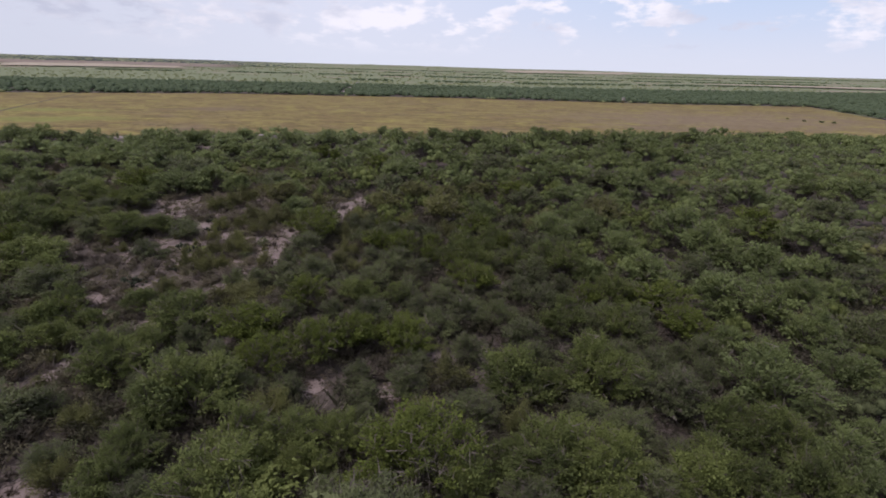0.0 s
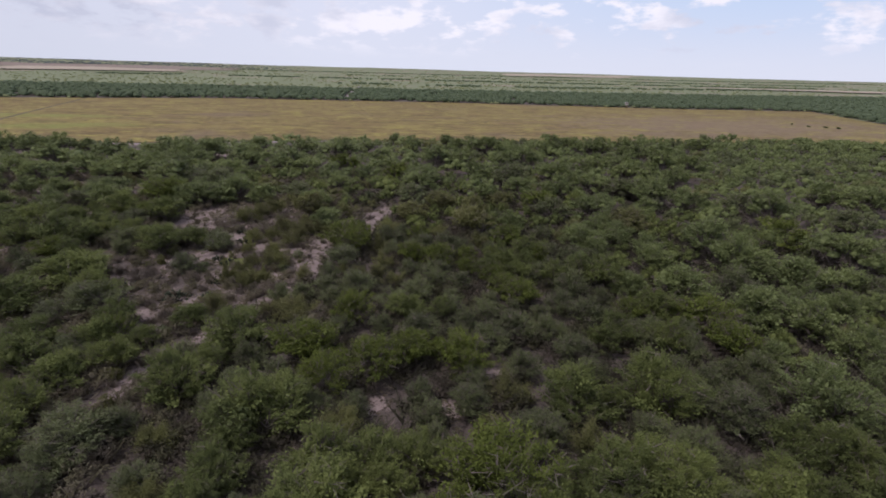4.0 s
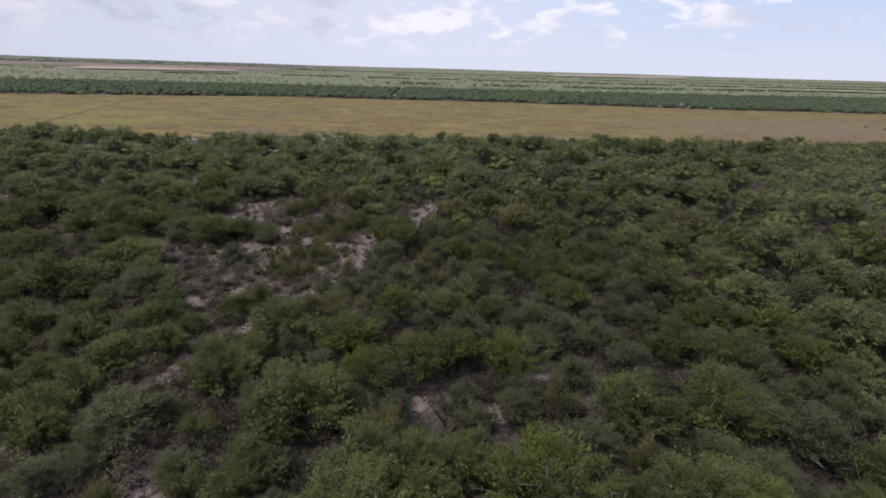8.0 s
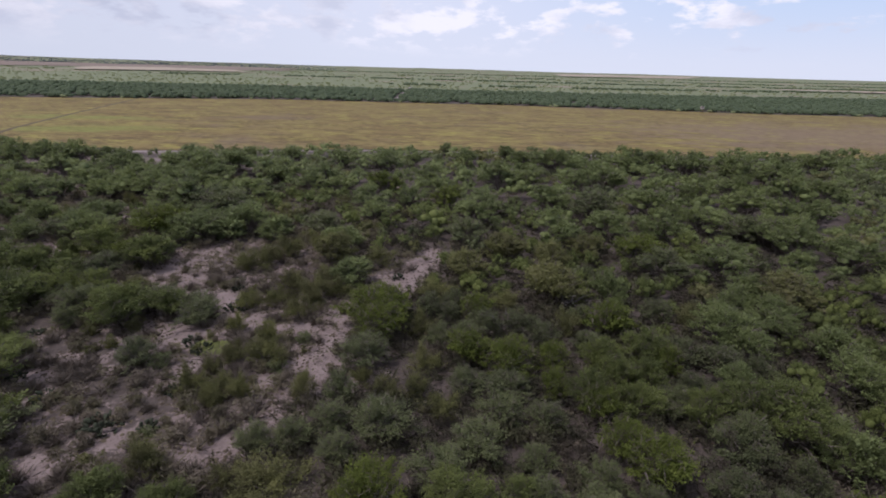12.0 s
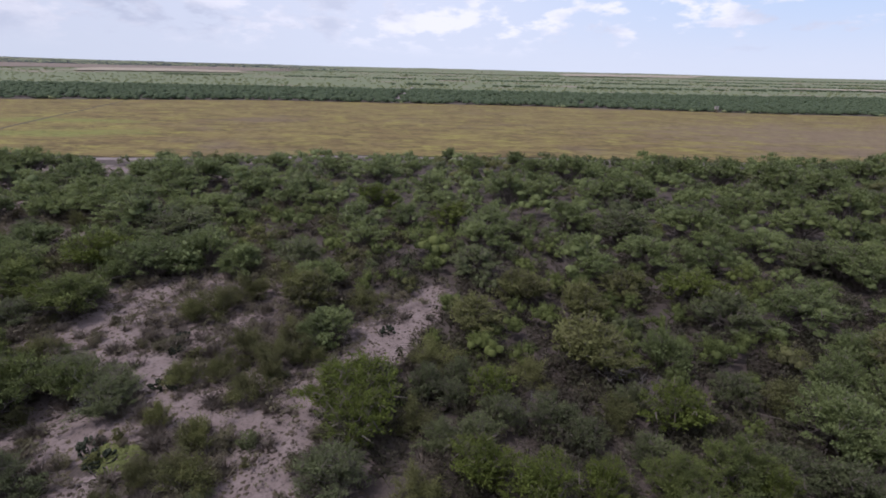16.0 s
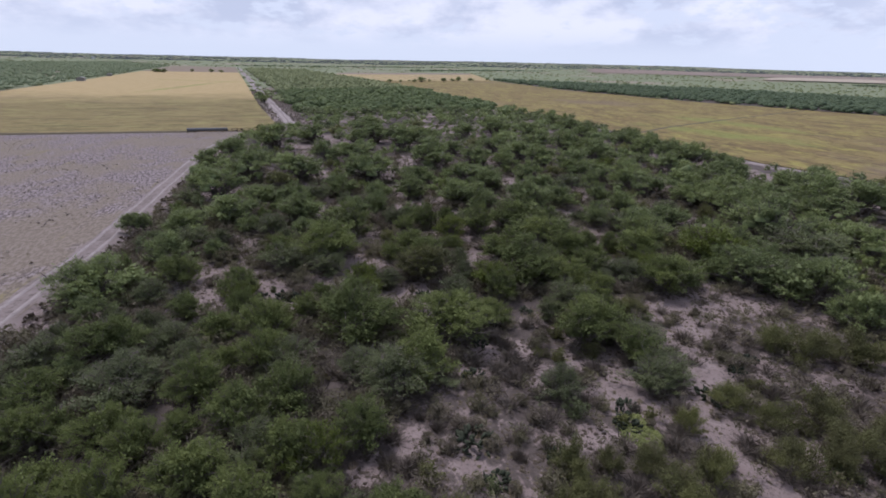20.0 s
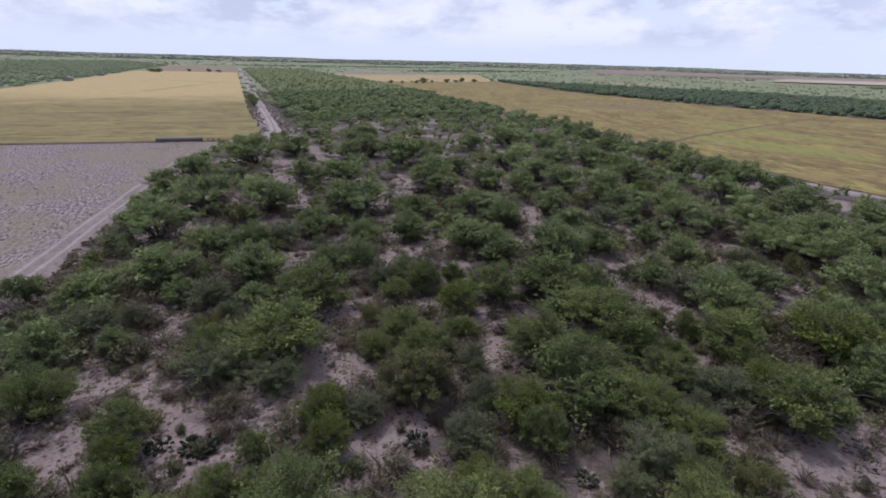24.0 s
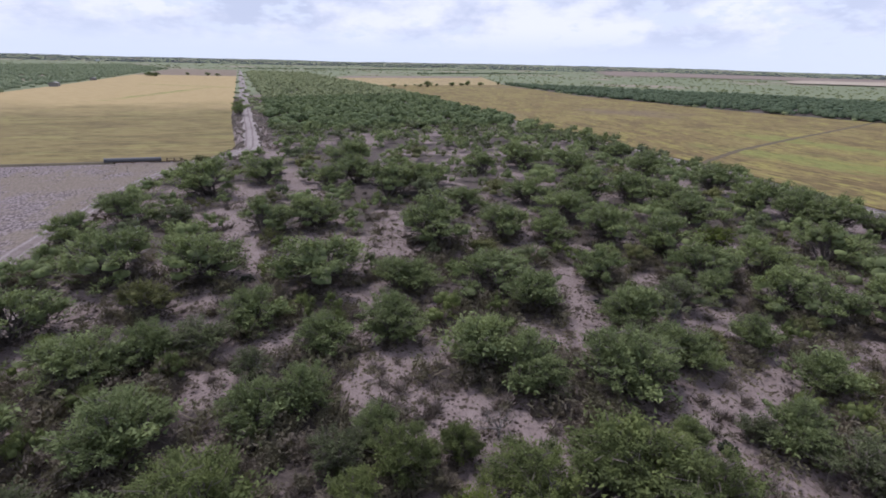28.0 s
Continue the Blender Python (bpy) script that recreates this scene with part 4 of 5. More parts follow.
def ground_z(x, y):
    """Height of the soil: gently uneven in the brush, level in the open."""
    return np.where(inside(BRUSH, x, y), 0.10 * wavy(x, y, 5.0) - 0.10, -0.06) + hills(x, y)


def build_ground():
    gx, gy = stretched(-235, 75, 1.1, 4700), stretched(8, 190, 1.1, 4700)
    x, y = np.meshgrid(gx, gy)
    bare = bareness(x, y)
    in_brush = inside(BRUSH, x, y)
    z = ground_z(x, y)
    verts = np.stack([x, y, z], axis=-1).reshape(-1, 3)
    w, h = len(gx), len(gy)
    i = (np.arange(h - 1)[:, None] * w + np.arange(w - 1)[None]).ravel()
    tris = np.concatenate([np.stack([i, i + 1, i + w + 1], 1), np.stack([i, i + w + 1, i + w], 1)])
    me = mesh_of("ground", verts, tris, SOIL)
    wild = np.clip((np.hypot(x + 50, y - 60) - 330) / 120, 0, 1) * ~in_brush * ~inside(BELT, x, y)
    for key, values in (("bare", bare), ("wild", wild)):
        at = me.attributes.new(key, "FLOAT", "POINT")
        at.data.foreach_set("value", values.ravel().astype(np.float32))
    me.polygons.foreach_set("use_smooth", np.ones(len(tris), bool))
    return tagged(new("ground", me), "dry brushland soil with pale caliche clearings", "ground", kind="structure")


build_ground()


def sheet(name, poly, mat, z, label, category):
    """A field's surface, a little proud of the ground."""
    bm = bmesh.new()
    bm.faces.new([bm.verts.new((px, py, z)) for px, py in poly])
    low = [bm.verts.new((px, py, z - 0.25)) for px, py in poly]
    bm.verts.ensure_lookup_table()
    k = len(poly)
    for j in range(k):
        bm.faces.new((bm.verts[j], low[j], low[(j + 1) % k], bm.verts[(j + 1) % k]))
    bmesh.ops.recalc_face_normals(bm, faces=bm.faces)
    me = bpy.data.meshes.new(name)
    bm.to_mesh(me)
    bm.free()
    me.materials.append(mat)
    return tagged(new(name, me), label, category, kind="structure")


sheet("field_north", NORTH, FIELD_N, 0.10, "wide ripe brown and yellow grain field", "field")
sheet("field_gold", GOLD, FIELD_GOLD, 0.10, "golden field behind a hedgerow, sunlight in its colour", "field")
sheet("field_west", WEST, FIELD_W, 0.10, "olive hay field, painted sunlit gold at its far half", "field")
sheet("field_fallow", PALE, FALLOW, 0.05, "pale pinkish fallow field dotted with weeds", "field")


def draped(name, poly, mat, label, step=45.0, lift=0.5):
    """A far field laid over the rise of the land."""
    xs, ys = [p[0] for p in poly], [p[1] for p in poly]
    gx, gy = np.arange(min(xs), max(xs) + step, step), np.arange(min(ys), max(ys) + step, step)
    x, y = np.meshgrid(gx, gy)
    w, h = len(gx), len(gy)
    i = (np.arange(h - 1)[:, None] * w + np.arange(w - 1)[None]).ravel()
    i = i[inside(poly, x.ravel()[i] + step / 2, y.ravel()[i] + step / 2)]
    tris = np.concatenate([np.stack([i, i + 1, i + w + 1], 1), np.stack([i, i + w + 1, i + w], 1)])
    v = np.stack([x, y, hills(x, y) + lift], -1).reshape(-1, 3)
    used, where = np.unique(tris, return_inverse=True)
    return tagged(new(name, mesh_of(name, v[used], where.reshape(-1, 3), mat)), label, "field", kind="structure")


for name, tone, poly in FAR_FIELDS:
    draped(name, poly, PLAIN if tone == "brown" else PALE_PLAIN, "far brown open plain below the ridge" if tone == "brown" else "far strip of pale bare field", 45 if tone == "brown" else 20, 1.4 if tone == "brown" else 2.2)
sheet("field_ploughed", [(-878, 119), (-998, 162), (-1100, 440), (-1010, 414), (-930, 240)], PLAIN, 0.16, "brown ploughed strip at the far field edge", "field")


def ribbon(name, line, half, mat, z, offset=0.0, wobble=0.0, parent=None, label=""):
    """A strip of earth along a line."""
    pts = []
    for (x0, y0), (x1, y1) in zip(line, line[1:]):
        steps = max(2, int(math.hypot(x1 - x0, y1 - y0) / 3))
        pts += [(x0 + (x1 - x0) * s / steps, y0 + (y1 - y0) * s / steps) for s in range(steps)]
    pts = np.array(pts + [line[-1]], float)
    for _ in range(3):
        pts[1:-1] = (pts[:-2] + 2 * pts[1:-1] + pts[2:]) / 4
    d = np.gradient(pts, axis=0)
    nrm = np.stack([-d[:, 1], d[:, 0]], 1) / np.linalg.norm(d, axis=1)[:, None]
    sway = wobble * wavy(pts[:, 0], pts[:, 1], 3.0, half)[:, None]
    rows = [pts + nrm * (offset + sway + s * half * (1 + 0.25 * wavy(pts[:, 0], pts[:, 1], 2.0, s))[:, None]) for s in (-1, -0.5, 0.5, 1)]
    lift = (-0.12, z, z, -0.12)
    v = np.concatenate([np.column_stack([r, np.full(len(r), h)]) for r, h in zip(rows, lift)])
    k, tris = len(pts), []
    for b in range(3):
        i = np.arange(k - 1) + b * k
        tris += [np.stack([i, i + 1, i + k + 1], 1), np.stack([i, i + k + 1, i + k], 1)]
    ob = new(name, mesh_of(name, v, np.concatenate(tris)[:, ::-1], mat))
    ob.parent = parent
    return tagged(ob, label)


south = tagged(ribbon("dirt_track", TRACK_SOUTH, 2.6, TRACK, 0.09), "rutted two-wheel dirt track beside the brush", "dirt track", kind="structure")
west = tagged(ribbon("dirt_road", ROAD_WEST, 3.4, RUT, 0.13, wobble=0.8), "pale dirt road between hay field and brush", "dirt road", kind="structure")
tagged(ribbon("field_road", ROAD_NORTH, 0.9, RUT, 0.14, wobble=0.4), "pale caliche road along the grain field", "dirt road", kind="structure")
for side in (-0.88, 0.88):
    ribbon("rut", TRACK_SOUTH, 0.42, RUT, 0.12, side, 0.1, south)
    ribbon("rut", ROAD_WEST, 0.5, TRACK, 0.17, side * 1.1 + 0.4, 0.3, west)
tagged(ribbon("field_berm", [(-187.6, 12), (-188.2, -40), (-189, -112)], 0.9, BERM, 0.45), "low dark grassy bank between two fields", "bank", kind="structure")
trail = [(-163, 160), (-180, 190), (-200, 237), (-236, 326), (-246, 350)]
tagged(ribbon("field_trail", trail, 1.8, TRAIL, 0.13), "worn vehicle trail across the grain field", "trail", kind="structure")

# ---- plants ----
rng = np.random.default_rng(7)
MESQUITE = []


KINDS = ((LEAF, "dark green mesquite tree with a spreading crown"), (LEAF, "dark green mesquite tree with a rounded crown"),
         (LEAF_BRIGHT, "bright yellow-green thorn tree with fresh leaves"), (LEAF, "dark green mesquite tree with a ragged crown"),
         (LEAF_GREY, "dull grey-green brush tree with dense twigs"), (LEAF, "dark green mesquite tree with a lopsided crown"),
         (LEAF_OLIVE, "olive thorn tree with some dry twigs"), (LEAF, "dark green mesquite tree with drooping sides"),
         (LEAF_GREY, "dull grey-green brush tree with open branches"))
for k, (leaf, _) in enumerate(KINDS):
    airy = leaf in (LEAF_GREY, LEAF_BRIGHT)
    tips = plume_tips(rng, 3.0, 4.1, 130 + 6 * (k % 5), 0.20 if airy else 0.10, 12 + k % 5)
    wood = mesh_of("trunk", *limbs(rng, tips[:12] * (0.92, 0.92, 0.94), 4.0, 0.12, 3), BARK)
    shade = plume_tips(rng, 2.5, 3.2, 30, 0.15)
    twigs = mesh_of("twigwork", *joined([twigwork(rng, tips, np.full((len(tips), 3), 0.35), 500 if airy else 240, 0.7), twigwork(rng, tips * (0.66, 0.66, 0.42), np.full((len(tips), 3), 0.6), 650, 0.8)]), BARK)
    dense = 0.75 if airy else 1.0
    # crowns away from the flight use the leaf lightened for haze
    far_leaf = LEAF_HAZED if leaf is LEAF else leaf
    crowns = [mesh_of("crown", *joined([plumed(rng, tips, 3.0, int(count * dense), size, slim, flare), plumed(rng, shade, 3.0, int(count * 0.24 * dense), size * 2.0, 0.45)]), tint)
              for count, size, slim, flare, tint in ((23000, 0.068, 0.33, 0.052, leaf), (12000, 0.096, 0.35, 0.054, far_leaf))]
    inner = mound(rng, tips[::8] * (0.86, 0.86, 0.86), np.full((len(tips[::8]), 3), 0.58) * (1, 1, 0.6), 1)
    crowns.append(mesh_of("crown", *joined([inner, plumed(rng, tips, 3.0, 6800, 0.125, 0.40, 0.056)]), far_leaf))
    crowns[-1].polygons.foreach_set("use_smooth", np.ones(len(crowns[-1].polygons), bool))
    MESQUITE.append((wood, *crowns, twigs))
FIRST = {}


def plant(kind, k, x, y, spin, sx, sz, build):
    """Set one thing of a kind; the first is built, the others are copies of it."""
    foot = (x, y, float(ground_z(np.array(x), np.array(y))) - 0.02)
    m = Matrix.LocRotScale(foot, Euler((0, 0, spin)), (sx, sx, sz))
    if (kind, k) not in FIRST:
        FIRST[kind, k] = build(k)
        FIRST[kind, k].matrix_basis = m
        FIRST[kind, k]["sx"], FIRST[kind, k]["sz"] = sx, sz
        return FIRST[kind, k]
    base = FIRST[kind, k]
    return copy_thing(base, Matrix.LocRotScale(foot, Euler((0, 0, spin)), (sx / base["sx"], sx / base["sx"], sz / base["sz"])))


def build_mesquite(k):
    leaf, label = KINDS[k % 9]
    name, group = {LEAF: ("mesquite_tree", "mesquite trees"), LEAF_BRIGHT: ("thorn_tree", "fresh green thorn trees")}.get(leaf, ("brush_tree", "brush trees"))
    ob = tagged(new(name), label, "tree", group)
    part("trunk", MESQUITE[k % 9][0], ob)
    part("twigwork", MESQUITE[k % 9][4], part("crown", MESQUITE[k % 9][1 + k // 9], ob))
    return ob


def build_young(k):
    grey = KINDS[k % 9][0] is not LEAF
    ob = tagged(new("young_tree"), "small grey-green young brush tree among taller ones" if grey else "small dark green young mesquite among taller trees", "tree", "young trees")
    part("trunk", MESQUITE[k % 9][0], ob)
    part("twigwork", MESQUITE[k % 9][4], part("crown", MESQUITE[k % 9][1 + k // 9], ob))
    return ob


# ---- where the trees stand ----
STAND = GREEN + FRESH + GREY + OLIVE
SEEN = np.array(STAND + BARE)


PEARS = [(-51.0, 51.1, 1.0), (-30.6, 49.9, 1.1), (-49.5, 61.2, 0.9), (-33.8, 49.7, 1.7), (-31.1, 54.7, 1.3), (-55.0, 52.1, 1.2), (-58.3, 38.6, 1.5), (-59.2, 36.1, 1.0), (-40.3, 52.2, 1.3), (-74.0, 79.8, 0.9), (-32.7, 60.5, 1.2), (-33.3, 68.8, 1.6),
         (-45.0, 54.5, 0.9), (-88.9, 74.6, 1.0), (-36.6, 75.8, 0.9), (-63.1, 79.8, 1.3), (-95.4, 83.9, 0.9), (-110.5, 46.9, 1.1), (-143.9, 73.1, 1.1), (-35.4, 73.1, 1.0), (-34.1, 61.6, 1.1), (-17.9, 79.1, 1.1)]


def near_placed(x, y, reach):
    """Ground near a crown or bare patch that was placed to fit the camera's view."""
    out = np.zeros(np.shape(x), bool)
    for sx, sy, _ in SEEN:
        out |= (x - sx) ** 2 + (y - sy) ** 2 < reach * reach
    return out


def fill(stand, tries, box, lo, hi, poly, clear=0.7):
    """Dart-throw more trees between those that stand, off the bare ground; only small ones near crowns fitted to the
    view.
    """
    x0, y0, x1, y1 = box
    cell, grid, out = 5.0, {}, list(stand)
    for t in out:
        grid.setdefault((int(t[0] // cell), int(t[1] // cell)), []).append(t)
    px, py = rng.uniform(x0, x1, tries), rng.uniform(y0, y1, tries)
    known = near_placed(px, py, 7.0)
    pr = np.where(known, rng.uniform(1.1, 2.3, tries), lo + (hi - lo) * rng.random(tries) + 0.5 * (px < -50))
    ok = inside(poly, px, py) & (bareness(px, py) < np.where(known, 0.34, clear)) & ~inside(SCRUB, px, py) & (to_line(ROAD_WEST, px, py) > 6) & (to_line(ROAD_NORTH, px, py) > 3.2) & (to_line(TRACK_SOUTH, px, py) > 5.5)
    for x, y, r, k in zip(px[ok], py[ok], pr[ok], known[ok]):
        if min(math.hypot(x - q[0], y - q[1]) for q in PEARS) < 0.9 * r + 0.9:
            continue
        cx, cy = int(x // cell), int(y // cell)
        if min(float(to_line(line, x, y)) - half for line, half in LANES) < 0.6 * r:
            continue
        room = 0.62 + 0.22 * min(max((-18 - x) / 30, 0), 1) * min(max((150 - y) / 40, 0), 1)
        if k:
            room = 0.84 + 0.18 * min(max((-45 - x) / 20, 0), 1)
        if all(math.hypot(x - q[0], y - q[1]) > room * (r + q[2]) for i in (-2, -1, 0, 1, 2) for j in (-2, -1, 0, 1, 2) for q in grid.get((cx + i, cy + j), ())):
            t = (x, y, r)
            grid.setdefault((cx, cy), []).append(t)
            out.append(t)
    return out


def off_pears(p, gap):
    """Those of the plants that leave the cacti in sight."""
    near = np.min([np.hypot(p[:, 0] - px, p[:, 1] - py) - ps for px, py, ps in PEARS], axis=0)
    return p[near > gap]


# broad low bushes at the edge of the clearings
BUSHES = []
for k in range(3):
    c, r = crown_shape(rng, 2.0, 2.1, 15)
    BUSHES.append((mesh_of("woody_base", *limbs(rng, c[:6] * 0.95, 2.1, 0.06, 2), BARK), mesh_of("foliage", *plumed(rng, plume_tips(rng, 2.0, 2.1, 60, 0.5), 2.0, 8600, 0.080, 0.32, 0.10), LEAF_OLIVE)))


def build_bush(k):
    ob = tagged(new("olive_bush"), "broad olive bush with drying tips", "bush", "broad bushes")
    part("woody_base", BUSHES[k][0], ob)
    part("foliage", BUSHES[k][1], ob)
    return ob


near_all = fill(STAND, 30000, (-245, -20, 130, 205), 1.9, 4.5, BRUSH)
dist = to_line(FLIGHT, np.array([t[0] for t in near_all]), np.array([t[1] for t in near_all]))
CHOICE = [(0, 1, 3, 5, 7)] * len(GREEN) + [(2,)] * len(FRESH) + [(4, 8)] * len(GREY) + [(6,)] * len(OLIVE)
for i, (x, y, r) in enumerate(STAND):
    s, kinds = r / (2.6 - 0.26 * min(max((-35 - x) / 20, 0), 1)), CHOICE[i]
    if kinds == (6,) and r < 2.4:
        plant("bush", i % 3, x, y, rng.uniform(0, 6.28), r / 1.9, (0.5 + 0.5 * r / 1.9) * rng.uniform(1.05, 1.3), build_bush)
        continue
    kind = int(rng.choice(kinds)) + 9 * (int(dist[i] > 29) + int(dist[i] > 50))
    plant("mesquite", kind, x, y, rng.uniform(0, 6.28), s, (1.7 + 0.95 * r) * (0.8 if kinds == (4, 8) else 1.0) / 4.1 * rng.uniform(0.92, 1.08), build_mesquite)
rest = np.column_stack([np.array(near_all), dist])[len(STAND):]
for x, y, r, d in rest[rest[:, 3] < 34]:
    plant("young", int(rng.choice((0, 4, 5, 7, 8) if x < -24 else (4, 8, 8))) + 9 * int(d > 24), x, y, rng.uniform(0, 6.28), r / 2.5, (1.5 + 0.9 * r) / 4.1 * rng.uniform(0.85, 1.05), build_young)
rest = rest[rest[:, 3] >= 34]


def strewn(rng, shapes, places, radius0, height=1.0, flat=0.5):
    """Many plants as one mesh: each place (x, y, r) takes a shape at random."""
    out, pick = [], rng.integers(0, len(shapes), len(places))
    for k, (v, t) in enumerate(shapes):
        p = places[pick == k]
        if not len(p):
            continue
        a, s = rng.uniform(0, 6.28, len(p)), p[:, 2] / radius0
        sz = (flat + (1 - flat) * s) * rng.uniform(0.85, 1.15, len(p)) * height
        ca, sa = np.cos(a)[:, None], np.sin(a)[:, None]
        x = (v[None, :, 0] * ca - v[None, :, 1] * sa) * s[:, None] + p[:, :1]
        y = (v[None, :, 0] * sa + v[None, :, 1] * ca) * s[:, None] + p[:, 1:2]
        z = v[None, :, 2] * sz[:, None] - 0.02 + ground_z(p[:, :1], p[:, 1:2])
        w = np.stack([x, y, z], -1).reshape(-1, 3)
        q = (t[None] + (np.arange(len(p)) * len(v))[:, None, None]).reshape(-1, 3)
        out.append((w, q))
    return joined(out)


def shapes(rng, count, lobes, level, chips, size, radius=3.0, height=3.3):
    """Crowns for a distance: a lumpy mass with leaf sprays that break its outline."""
    out = []
    for _ in range(count):
        c, r = dome_crown(rng, radius, height, lobes)
        if chips < 150:
            out.append(joined([mound(rng, c, r * 0.88, level), sprays(rng, c, r, chips, size, 0.55, -0.75, 0.36, 0.06)]))
            continue
        tips = plume_tips(rng, radius, height, 60 + lobes * 5, 0.14, 6 + lobes)
        c, r = tips[::8] * (0.88, 0.88, 0.86), np.full((len(tips[::8]), 3), radius * 0.21) * (1, 1, 0.8)
        leaves = plumed(rng, tips, radius, chips, size, 0.42, 0.058)
        out.append(joined([mound(rng, c, r, level), leaves]) if level else joined([leaves, plumed(rng, tips * (0.8, 0.8, 0.7), radius, chips // 3, size * 1.8, 0.45)]))
    return out


def stuff(name, geo, mat, label, category):
    me = mesh_of(name, *geo, mat)
    me.polygons.foreach_set("use_smooth", np.ones(len(me.polygons), bool))
    return tagged(new(name, me), label, category, kind="stuff")


for near_d, far_d, lobes, level, chips, size, label in ((0, 65, 7, 1, 2600, 0.110, "dense dark green mesquite brush"), (65, 95, 6, 1, 1900, 0.115, "dense dark green mesquite brush"),
                                                        (95, 140, 5, 1, 800, 0.16, "dark green mesquite brush farther off"), (140, 999, 4, 1, 300, 0.24, "dark green mesquite brush at the far edge")):
    ring = rest[(rest[:, 3] >= near_d) & (rest[:, 3] < far_d)]
    sort, crowns = rng.random(len(ring)), shapes(rng, 9, lobes, level, chips, size)
    stuff("brush_trees", strewn(rng, crowns, ring[sort < 0.72], 2.85), LEAF if far_d == 65 else LEAF_HAZED, label, "trees")
    if far_d < 999:
        stuff("brush_trees", strewn(rng, crowns[:5], ring[(sort >= 0.72) & (sort < 0.88)], 2.85), LEAF_GREY, "dull grey-green brush among mesquite", "trees")
        stuff("brush_trees", strewn(rng, crowns[4:], ring[sort >= 0.88], 2.85, 0.85), LEAF_OLIVE, "olive and browning brush among mesquite", "trees")
    else:
        stuff("brush_trees", strewn(rng, crowns[:5], ring[sort >= 0.72], 2.85), LEAF_GREY, label, "trees")


def scatter(tries, box, lo, hi, test):
    x, y = rng.uniform(box[0], box[2], tries), rng.uniform(box[1], box[3], tries)
    ok = test(x, y)
    return np.column_stack([x, y, rng.uniform(lo, hi, tries)])[ok]


def off_roads(x, y):
    return (to_line(ROAD_WEST, x, y) > 7) & (to_line(ROAD_NORTH, x, y) > 5)


strip = scatter(6200, (-1190, -40, -243, 160), 2.6, 4.2, lambda x, y: inside(BRUSH, x, y) & off_roads(x, y))
stuff("brush_trees", strewn(rng, shapes(rng, 6, 4, 1, 40, 0.7), strip[strip[:, 0] > -400 + 0.5 * (strip[:, 1] - 60) * -1], 2.85), LEAF_STRIP, "dark green brush running out along the road", "trees")
# past the sun patch's edge the strip takes the leaf with painted sunlight
stuff("brush_trees", strewn(rng, shapes(rng, 5, 3, 1, 12, 0.9), strip[strip[:, 0] <= -400 + 0.5 * (strip[:, 1] - 60) * -1], 2.85), LEAF_SUNLIT, "brush painted sunlit pale at the strip's far end", "trees")
east = scatter(1500, (130, -5, 262, 206), 2.4, 4.0, lambda x, y: inside(BRUSH, x, y))
stuff("brush_trees", strewn(rng, shapes(rng, 6, 4, 1, 160, 0.36), east, 2.85), LEAF_HAZED, "dark green brush by the grain field", "trees")
BELT_ROAD = [(-81, 404), (-95, 520), (-120, 740)]
tagged(ribbon("ranch_road", BELT_ROAD, 1.3, RUT, 0.14), "pale caliche ranch road cut through a tree belt", "dirt road", kind="structure")
belt = scatter(22000, (-690, 165, 705, 800), 3.6, 5.6, lambda x, y: inside(BELT, x, y) & (to_line(BELT_ROAD, x, y) > 3.2))
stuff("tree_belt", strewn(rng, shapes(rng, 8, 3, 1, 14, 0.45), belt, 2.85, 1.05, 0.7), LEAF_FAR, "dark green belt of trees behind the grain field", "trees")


SOUTH_WOODS = [(-300, -119), (-544, -132), (-734, -146), (-1305, -191), (-1900, -420), (-1100, -620), (-300, -360)]
woods = scatter(15000, (-1900, -620, -300, -119), 3.0, 5.0, lambda x, y: inside(SOUTH_WOODS, x, y))
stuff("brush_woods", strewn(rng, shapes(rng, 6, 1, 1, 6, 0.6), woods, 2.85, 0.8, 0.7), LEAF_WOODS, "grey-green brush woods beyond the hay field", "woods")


def country(count, r0, r1, lo, hi):
    """Scattered brush over the open country, thinning out with distance."""
    r, a = r0 * (r1 / r0) ** rng.random(count), rng.uniform(-0.85, 2.25, count)
    x, y = -40 - r * np.sin(a), 50 + r * np.cos(a)
    keep = ~(inside(BRUSH, x, y) | inside(NORTH, x, y) | inside(GOLD, x, y) | inside(WEST, x, y) | inside(PALE, x, y) | inside(BELT, x, y) | inside(SOUTH_WOODS, x, y))
    for _, _, poly in FAR_FIELDS:
        keep &= ~inside(poly, x, y) | (rng.random(count) < 0.04)
    keep &= wavy(x, y * 2, 130.0, 0.8) > -0.55
    return np.column_stack([x, y, rng.uniform(lo, hi, count)])[keep]


ROWS_OF_TREES = [([(-160, 800), (120, 830), (420, 960), (760, 1120)], 24), ([(-700, 1010), (-350, 1130), (80, 1180), (640, 1320), (1200, 1480)], 30), ([(-300, 1650), (500, 1750), (1500, 1900)], 45),
                 ([(-900, 2150), (200, 2350), (2100, 2500)], 60), ([(-1250, 360), (-1500, 640), (-1650, 900)], 30), ([(-1500, -60), (-1750, 250), (-2000, 700)], 50)]
hedges = []
for line, wide in ROWS_OF_TREES:
    for (x0, y0), (x1, y1) in zip(line, line[1:]):
        k = rng.random(int(math.hypot(x1 - x0, y1 - y0) * 0.5))
        spread = rng.uniform(-wide, wide, len(k))
        hedges.append(np.column_stack([x0 + (x1 - x0) * k, y0 + (y1 - y0) * k + spread, rng.uniform(4.0, 7.0, len(k))])[wavy(k * 300, spread * 0.2, 22.0, x0) > -0.35])
